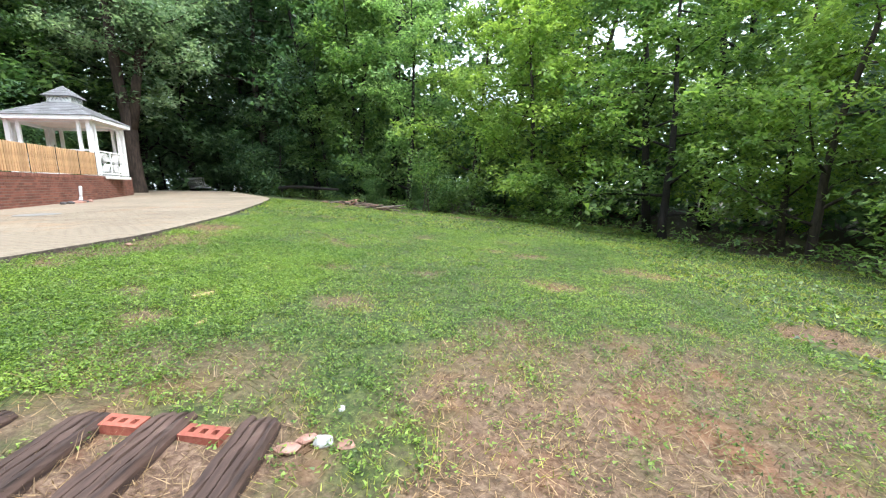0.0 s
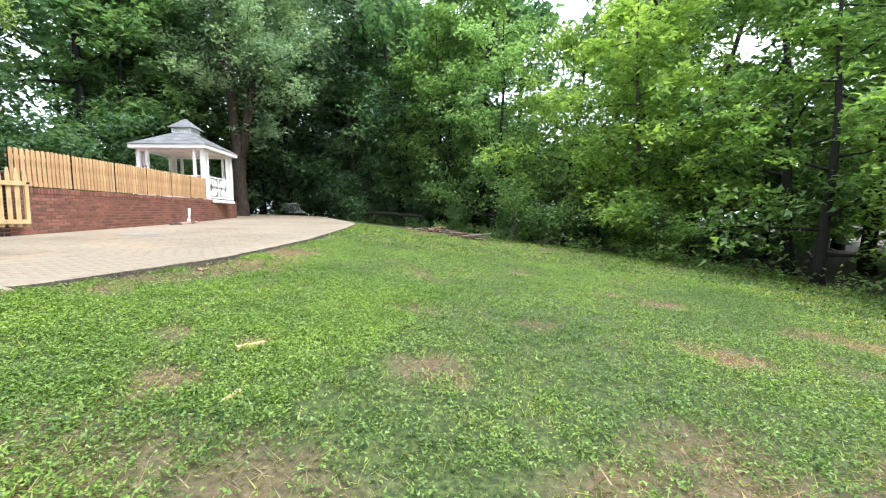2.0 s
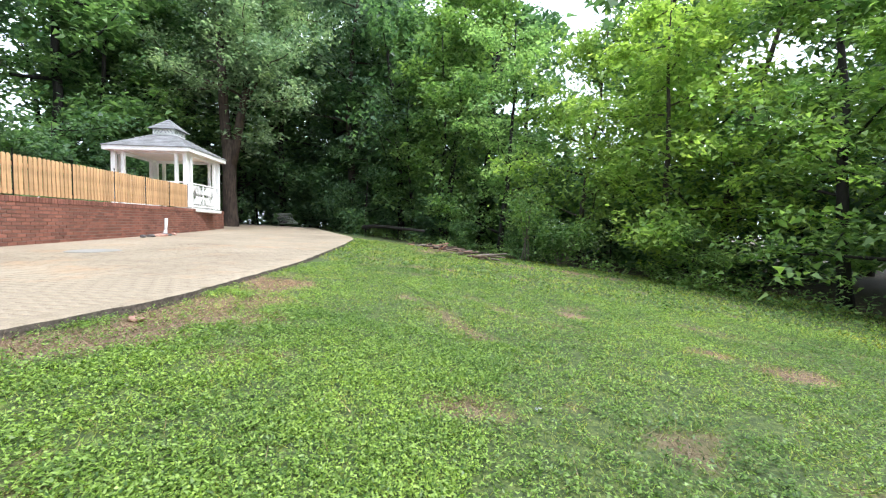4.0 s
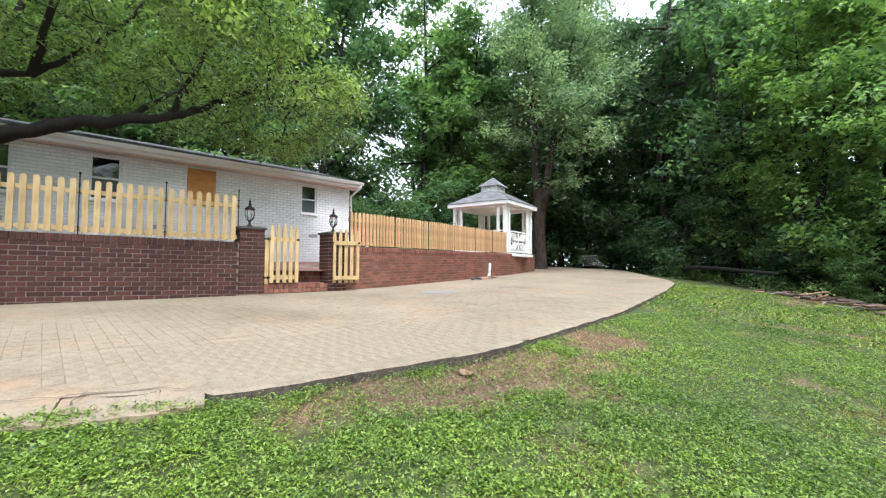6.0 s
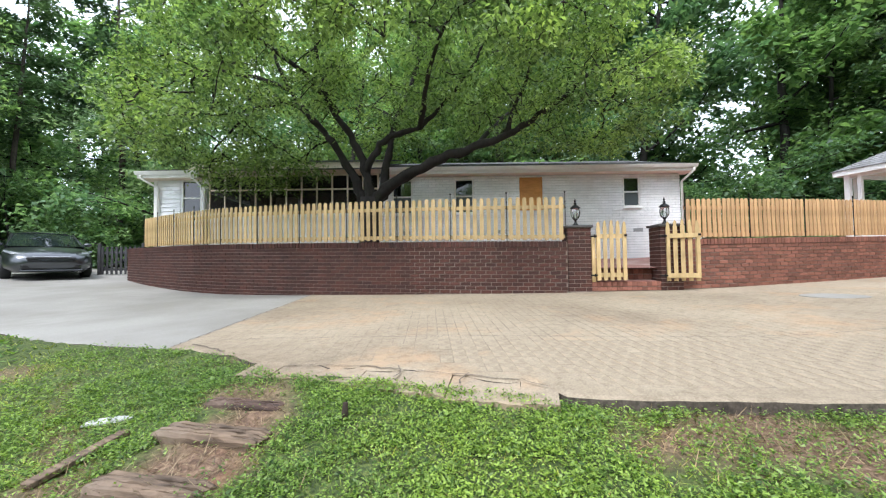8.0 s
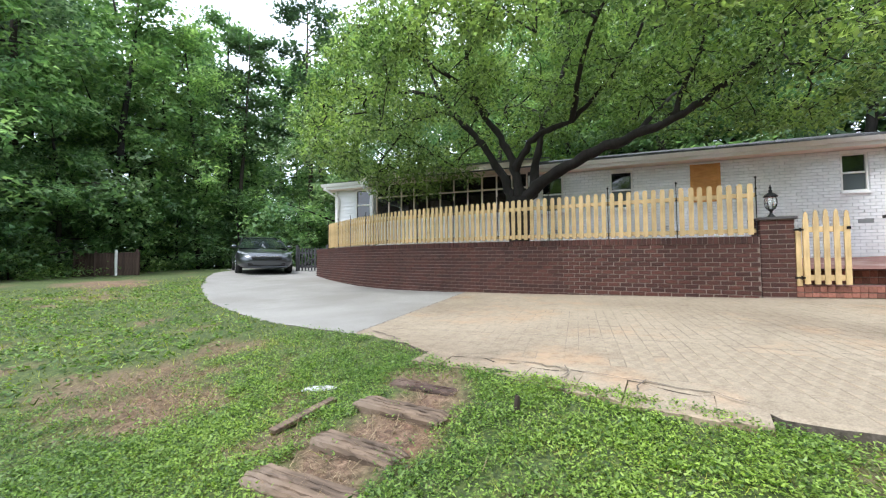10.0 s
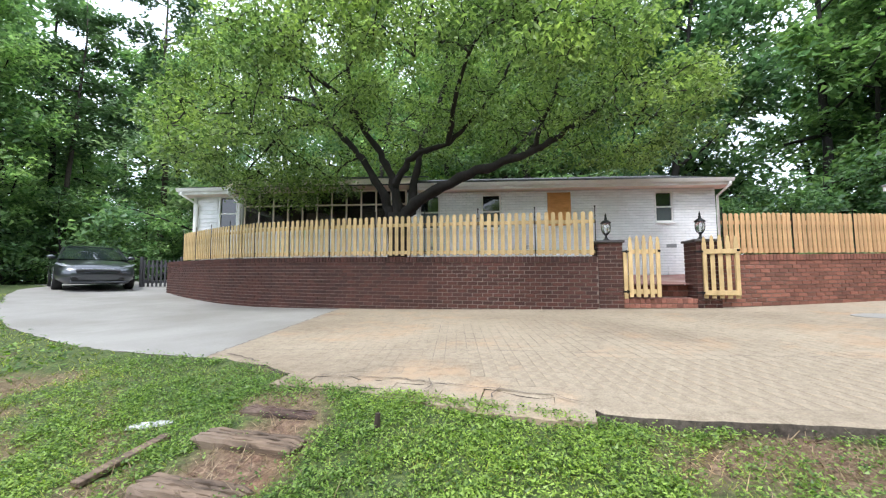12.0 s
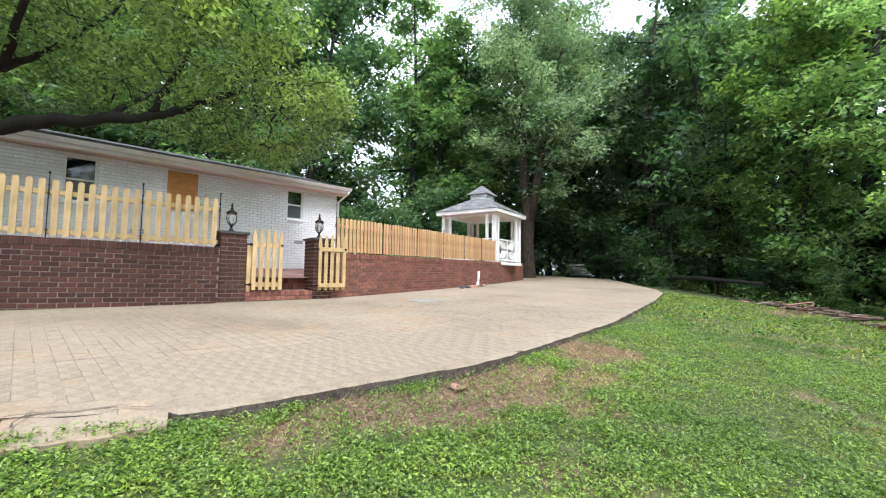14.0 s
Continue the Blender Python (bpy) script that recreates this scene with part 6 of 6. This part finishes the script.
# ---- wall pipe, drain lid, pallet, brush ----
m_ = RIGHT.spot(RIGHT.len - 6.95, 0, -0.05)
px_, py_ = m_.translation.x, m_.translation.y
zb_ = float(slab_z(px_, py_))
pipe = empty("drain_pipe", Matrix.Translation((px_, py_, zb_)) @ Matrix.Rotation(math.atan2(0.86, -0.45), 4, "Z"), "white plastic drain pipe leaning on the brick wall", "pipe")
part("upright", Geo().tube([(0.02, 0, 0.06), (0.07, -0.01, 0.52)], [0.045, 0.045], 14), PVC, pipe, "", True)
part("elbow", Geo().tube([(-0.12, -0.03, 0.05), (-0.04, -0.02, 0.045), (0.01, 0, 0.06), (0.03, 0, 0.14)], [0.05] * 4, 14), PVC, pipe, "", True)
lid = tagged(part("manhole_cover", Geo().lathe([(0.30, -0.03), (0.30, 0.006), (0.28, 0.010), (0.0001, 0.010)], 28), CONCRETE_NEW), "round grey lid set in the drive", "manhole")
lid.matrix_basis = Matrix.Translation((-6.95, 5.72, float(slab_z(-6.95, 5.72)) + 0.002)) @ Matrix.Rotation(radians(1.9), 4, "Y") @ Matrix.Diagonal((1.0, 1.5, 1, 1))


def lattice_panel():
    ob = empty("lattice_panel", Matrix.Translation((-17.7, 25.2, 1.40)) @ Matrix.Rotation(radians(-28), 4, "Z") @ Matrix.Rotation(radians(38), 4, "X") @ Matrix.Scale(1.1, 4), "discarded white lattice panel lying by the woods", "lattice")
    for i in range(9):
        for s in (-1, 1):
            part("slat", Geo().box((-1.1 + i * 0.27, s * 0.01, 0.35), (0.03, 0.012, 1.0), 0, Matrix.Translation((-1.1 + i * 0.27, 0, 0.35)) @ Matrix.Rotation(0.75 * s, 4, "Y") @ Matrix.Translation((1.1 - i * 0.27, 0, -0.35))), PAINT_WHITE, ob)
    part("frame_rail", Geo().box((0, 0, -0.02), (2.6, 0.04, 0.06)).box((0, 0, 0.74), (2.6, 0.04, 0.06)), PAINT_WHITE, ob)


lattice_panel()


def log(x, y, ln, r0, turn, mat, label, lift=0.05, group="brush pile"):
    rng = np.random.default_rng(int(abs(x * 100 + y * 10)))
    pts, rad, _ = limb((0, 0, 0), (1, 0, 0.02), ln, r0, r0 * 0.6, rng, 6, 0.09, 0)
    ob = part("log", Geo().tube(pts, rad, 8), mat, smooth=True)
    ob.matrix_basis = onlawn(x, y, lift) @ Matrix.Rotation(turn, 4, "Z")
    tagged(ob, label, "log", group)


STEM = worn("pale_stem", (0.16, 0.13, 0.10), (0.30, 0.25, 0.20), 0.85, 20, 2, 0.5)
rl = random.Random(31)
for k in range(70):
    f = rl.random()
    log(-5.2 + 4.0 * f + rl.uniform(-0.4, 0.4), 18.4 - 4.6 * f + rl.uniform(-0.4, 0.4), rl.uniform(0.2, 0.8), rl.uniform(0.02, 0.05), rl.uniform(-2.2, 0.6), rl.choice([STONE_PINK, TIMBER_GREY, BARK_RED, STEM]), "cut branch in a brush pile at the wood's edge", rl.uniform(0.03, 0.16))
log(-10.5, 22.8, 5.2, 0.11, -0.45, BARK_DARK, "fallen trunk lying under the trees", 0.55, "fallen trunks")


def sapling(x, y, stems, h, seed):
    rng = np.random.default_rng(seed)
    g = Geo()
    C = []
    for i in range(stems):
        a = rng.uniform(0, 6.28)
        pts, rad, _ = limb((rng.normal() * 0.08, rng.normal() * 0.08, -0.05), (math.cos(a) * 0.28, math.sin(a) * 0.28, 1), h * rng.uniform(0.8, 1.1), 0.035, 0.01, rng, 7, 0.09, 0.02)
        g.tube(pts, rad, 6)
        C += [pts[-1], pts[-2], pts[-3]]
    V, F = leaf_cloud(np.array([tuple(c) for c in C]), 110, 0.45, 0.15, rng)
    return g.mesh("trunk", STEM, True), np_mesh("crown", V, F, LEAF_MID)


tree(sapling(0, 0, 4, 2.8, 3), onlawn(-0.3, 17.6), "thin pale-stemmed sapling clump at the wood's edge", "", "sapling", "sapling")
tree(sapling(0, 0, 11, 1.5, 4), onlawn(1.1, 17.2), "fan of pale bare stems at the wood's edge", "", "sapling", "sapling")


# ---- scored blocks of the drive ----
def score_blocks():
    r = random.Random(14)
    far = Geo()
    dirt = Geo()
    near = 0
    y = -2.2
    row = 0
    while y < 9.5:
        xe = float(np.interp(y, EY, EX)) - (0.33 if y < 1.2 else 0.05)
        x = math.floor(xe / 0.205) * 0.205 + 0.1025 * (row % 2) * (y > 3.0) - 0.1025 * (y > 3.0)
        while x > -7.4:
            L, W = 0.205, 0.1095
            cy = y + 0.205 * (x + 3.21)
            if r.random() < 0.88 and cy < 9.5 and x - L < float(np.interp(cy, EY, EX)) - 0.05:
                z = float(slab_z(x - L / 2, cy))
                tw = r.uniform(-0.012, 0.012)
                m = Matrix.Translation((x - L / 2, cy, z)) @ Matrix.Rotation(math.atan(0.205) + tw * 0.5, 4, "Z")
                gx_, gy_ = r.uniform(0.001, 0.005), r.uniform(0.001, 0.006)
                hx, hy = (L - gx_) / 2, (W - gy_) / 2
                top = 0.0016 + r.uniform(0, 0.001)
                slope_x = -0.0328
                v = [(sx * hx, sy * hy, -0.002 + slope_x * sx * hx) for sx, sy in ((-1, -1), (1, -1), (1, 1), (-1, 1))] + [(sx * (hx - 0.0025), sy * (hy - 0.0025), top + slope_x * sx * hx) for sx, sy in ((-1, -1), (1, -1), (1, 1), (-1, 1))]
                f = [(4, 5, 6, 7), (0, 1, 5, 4), (1, 2, 6, 5), (2, 3, 7, 6), (3, 0, 4, 7)]
                up = r.uniform(0.0003, 0.0007)
                cell = [(x - L / 2 + sx * L / 2, cy + 0.205 * sx * L / 2 + sy * (W / 2 + 0.002)) for sx, sy in ((-1, -1), (1, -1), (1, 1), (-1, 1))]
                if math.sin(1.1 * x + 0.5) * math.sin(0.8 * cy + 1.0) + r.uniform(-0.9, 1.0) > 0.25 + 0.28 * max(0, -3.6 - x):
                    dirt.add([(px, py, float(slab_z(px, py)) + up) for px, py in cell], [(0, 1, 2, 3)])
                if near < 300 and x > -3.6 and 0.2 < cy < 4.2:
                    near += 1
                    part("block", Geo().add(v, f), CONCRETE_BLOCK, drive_main, m=m)
                else:
                    far.add(v, f, m)
            x -= L
        y += 0.112
        row += 1
    tagged(part("joints", dirt, JOINT_DIRT, drive_main, "dirt-filled joints"), kind="stuff")
    tagged(part("blocks", far, CONCRETE_BLOCK, drive_main), kind="stuff")


CONCRETE_BLOCK = CONCRETE
score_blocks()

def crack(points, width, seed):
    """A thin dirt-filled crack that follows the slab."""
    r = random.Random(seed)
    g = Geo()
    P = [Vector((*p, 0)) for p in points]
    fine = []
    for a, b2 in zip(P, P[1:]):
        n = max(2, int((b2 - a).length / 0.06))
        side = Vector((-(b2 - a).y, (b2 - a).x, 0)).normalized()
        fine += [a.lerp(b2, i / n) + side * r.uniform(-0.018, 0.018) for i in range(n)]
    for i, p in enumerate(fine):
        d = fine[min(i + 1, len(fine) - 1)] - fine[max(i - 1, 0)]
        side = Vector((-d.y, d.x, 0)).normalized() * width * r.uniform(0.25, 1.0)
        for q in (p - side, p + side):
            g.v.append((q.x, q.y, float(slab_z(q.x, q.y)) + 0.0062))
    g.f = [(2 * i, 2 * i + 1, 2 * i + 3, 2 * i + 2) for i in range(len(fine) - 1)]
    part("crack", g, CONCRETE_EDGE, drive_main, "thin dirt-filled crack")


crack([(-3.55, -2.25), (-3.75, -0.8), (-3.85, 0.8), (-3.85, 2.2), (-3.95, 3.4), (-4.4, 4.6), (-5.0, 5.9), (-5.8, 7.4), (-6.6, 9.0)], 0.005, 1)
crack([(-3.35, -2.3), (-3.2, -1.95), (-3.05, -1.7)], 0.012, 3)
crack([(-2.95, -0.6), (-2.72, -0.85), (-2.6, -0.95)], 0.006, 4)
crack([(-4.6, -2.5), (-4.9, -1.0), (-4.8, 0.6), (-5.1, 2.1)], 0.004, 7)
crack([(x_, -2.43 + 0.205 * (x_ + 3.21)) for x_ in (-3.22, -4.2, -5.2, -6.2, -7.2, -7.8)], 0.012, 9)
crack([(float(np.interp(y_, EY, EX)) - crack_in(y_), y_) for y_ in (-0.9, -0.6, -0.3, 0.0, 0.3, 0.6, 0.9, 1.12)], 0.008, 10)
crack([(-2.75, 0.0), (-2.55, 0.06), (-2.4, 0.02)], 0.008, 11)
crack([(-2.62, 0.55), (-2.45, 0.5), (-2.3, 0.56)], 0.008, 12)
crack([(-9.0, 11.5), (-8.2, 9.2), (-7.9, 7.0)], 0.008, 8)

# ---- grass, weeds and straw ----
rng = np.random.default_rng(44)


def scatter(n, x0, x1, y0, y1, keep):
    x, y = rng.uniform(x0, x1, n), rng.uniform(y0, y1, n)
    xe = np.interp(y, EY, EX) - 0.9 * np.maximum(0, y - 16)
    ok = (x > xe + 0.02) & (rng.random(n) < keep(x, y))
    return x[ok], y[ok]


def steps_clear(x, y):
    """1 off the timber steps, 0 on them."""
    on = ((x > -2.2) & (x < -0.85) & (y > -1.05) & (y < -0.45)) | ((x > 0.4) & (x < 1.85) & (y > -1.45) & (y < -0.38))
    return np.where(on, 0.06, 1.0)


def clumpy(x, y, s):
    return 0.5 + 0.5 * np.sin(x * 6.1 * s + 2.3 * np.sin(y * 4.7 * s)) * np.sin(y * 5.3 * s + 2.1 * np.sin(x * 3.9 * s))


def blades(x, y, length, width, lean, simple=False):
    n = len(x)
    z = lawn_z(x, y) - 0.01
    a = rng.uniform(0, 2 * np.pi, n)
    L = length * rng.uniform(0.5, 1.4, n)
    tilt = lean * rng.uniform(0.3, 1.5, n)
    d = np.stack([np.cos(a) * np.sin(tilt), np.sin(a) * np.sin(tilt), np.cos(tilt)], -1)
    b = rng.uniform(0, 2 * np.pi, n)
    s = np.stack([np.cos(b), np.sin(b), np.zeros(n)], -1) * (width * rng.uniform(0.6, 1.4, n))[:, None]
    P = np.stack([x, y, z], -1)
    mid = P + d * (L * 0.55)[:, None]
    tip = P + d * L[:, None] + np.stack([np.cos(a), np.sin(a), -0.4 * np.ones(n)], -1) * (L * 0.22)[:, None]
    if simple:
        return np.stack([P - s * 0.5, P + s * 0.5, tip], 1).reshape(-1, 3), np.arange(3 * n).reshape(-1, 3)
    v = np.stack([P - s * 0.5, P + s * 0.5, mid + s * 0.45, tip, mid - s * 0.45], 1).reshape(-1, 3)
    i = np.arange(n)[:, None] * 5
    f = np.concatenate([i + np.array([[0, 1, 2]]), i + np.array([[0, 2, 4]]), i + np.array([[4, 2, 3]])], 1).reshape(-1, 3)
    return v, f


def stuff(name, V, F, mat, label, category):
    tagged(new(name, np_mesh(name, V, F, mat)), label, category, kind="stuff")


turf_keep = lambda x, y: np.clip(1.05 - 1.0 * bare_at(x, y), 0.03, 1) * steps_clear(x, y) * (0.35 + 0.65 * clumpy(x, y, 0.6))
weed_keep = lambda x, y: np.clip(1.0 - 0.95 * bare_at(x, y), 0.14, 1) * steps_clear(x, y) * np.clip(clumpy(x, y, 1.0) * 1.1 + 0.2, 0.3, 1)
straw_keep = lambda x, y: np.clip(0.06 + 0.9 * bare_at(x, y), 0, 1)
V, F = blades(*scatter(230000, -3.0, 5.5, -3.6, 8.0, turf_keep), 0.050, 0.0062, 1.0, True)
stuff("grass", V, F, BLADE, "short green lawn grass with thin patches", "grass")
V, F = blades(*scatter(60000, -7.0, 9.0, 8.0, 18.0, turf_keep), 0.075, 0.020, 0.8, True)
V2, F2 = blades(*scatter(40000, 5.5, 11.0, -2.0, 9.0, turf_keep), 0.07, 0.016, 0.8, True)
V3, F3 = blades(*scatter(40000, -8.0, 3.0, -14.0, -3.6, turf_keep), 0.065, 0.014, 0.8, True)
stuff("grass", np.concatenate([V, V2, V3]), np.concatenate([F, F2 + len(V), F3 + len(V) + len(V2)]), BLADE, "mown green lawn running down to the woods", "grass")
x, y = scatter(56000, -3.3, 5.5, -3.6, 8.5, weed_keep)
C = np.stack([x, y, lawn_z(x, y) + 0.02], -1)
V, F = leaf_cloud(C, 10, 0.027, 0.021, rng, 0.6, -0.15, 0.3, 0.55, True)
stuff("weeds", V, F, WEED, "broadleaf weeds and clover among the grass", "weeds")
x, y = scatter(36000, -2.7, 0.9, -2.4, 4.2, weed_keep)
C = np.stack([x, y, lawn_z(x, y) + 0.018], -1)
V, F = leaf_cloud(C, 11, 0.025, 0.0175, rng, 0.5, -0.1, 0.25, 0.58, True)
stuff("weeds", V, F, WEED, "dense low clover beside the drive", "weeds")
x, y = scatter(30000, -8.0, 9.0, -13.0, 16.0, weed_keep)
out = ~((x < 5.5) & (y > -3.8) & (y < 8.3))
x, y = x[out], y[out]
C = np.stack([x, y, lawn_z(x, y) + 0.02], -1)
V, F = leaf_cloud(C, 6, 0.045, 0.055, rng, 0.4, 0.0, 0.25, 0.6, True)
stuff("weeds", V, F, WEED, "broadleaf weeds across the mown lawn", "weeds")
V, F = blades(*scatter(230000, -3.0, 6.5, -3.8, 5.5, straw_keep), 0.085, 0.0050, 1.65, True)
stuff("straw", V, F, STRAW, "dry straw and dead stems on the bare soil", "straw")

# tall weeds and saplings' undergrowth along the wood's edge
xs_, ys_ = [], []
for k in range(520):
    px, py, nx_, ny_, _ = along_treeline(rng.uniform(0.1, 0.97))
    o = rng.normal() * 0.8 + 0.3
    xs_.append(px + nx_ * o)
    ys_.append(py + ny_ * o)
xs_, ys_ = np.array(xs_), np.array(ys_)
C = np.stack([xs_, ys_, lawn_z(xs_, ys_) + 0.22], -1)
V, F = leaf_cloud(C, 40, 0.26, 0.12, rng, 0.7, -0.1, tri=True)
stuff("undergrowth", V, F, LEAF_MID, "low leafy undergrowth along the wood's edge", "undergrowth")


# ---- bricks of the nearest wall stretch, one by one ----
for name, m, wall, mat in PIECES:
    bo = new(name, brick_mesh(BL - 0.013, mat))
    bo.parent = wall
    bo.matrix_basis = m
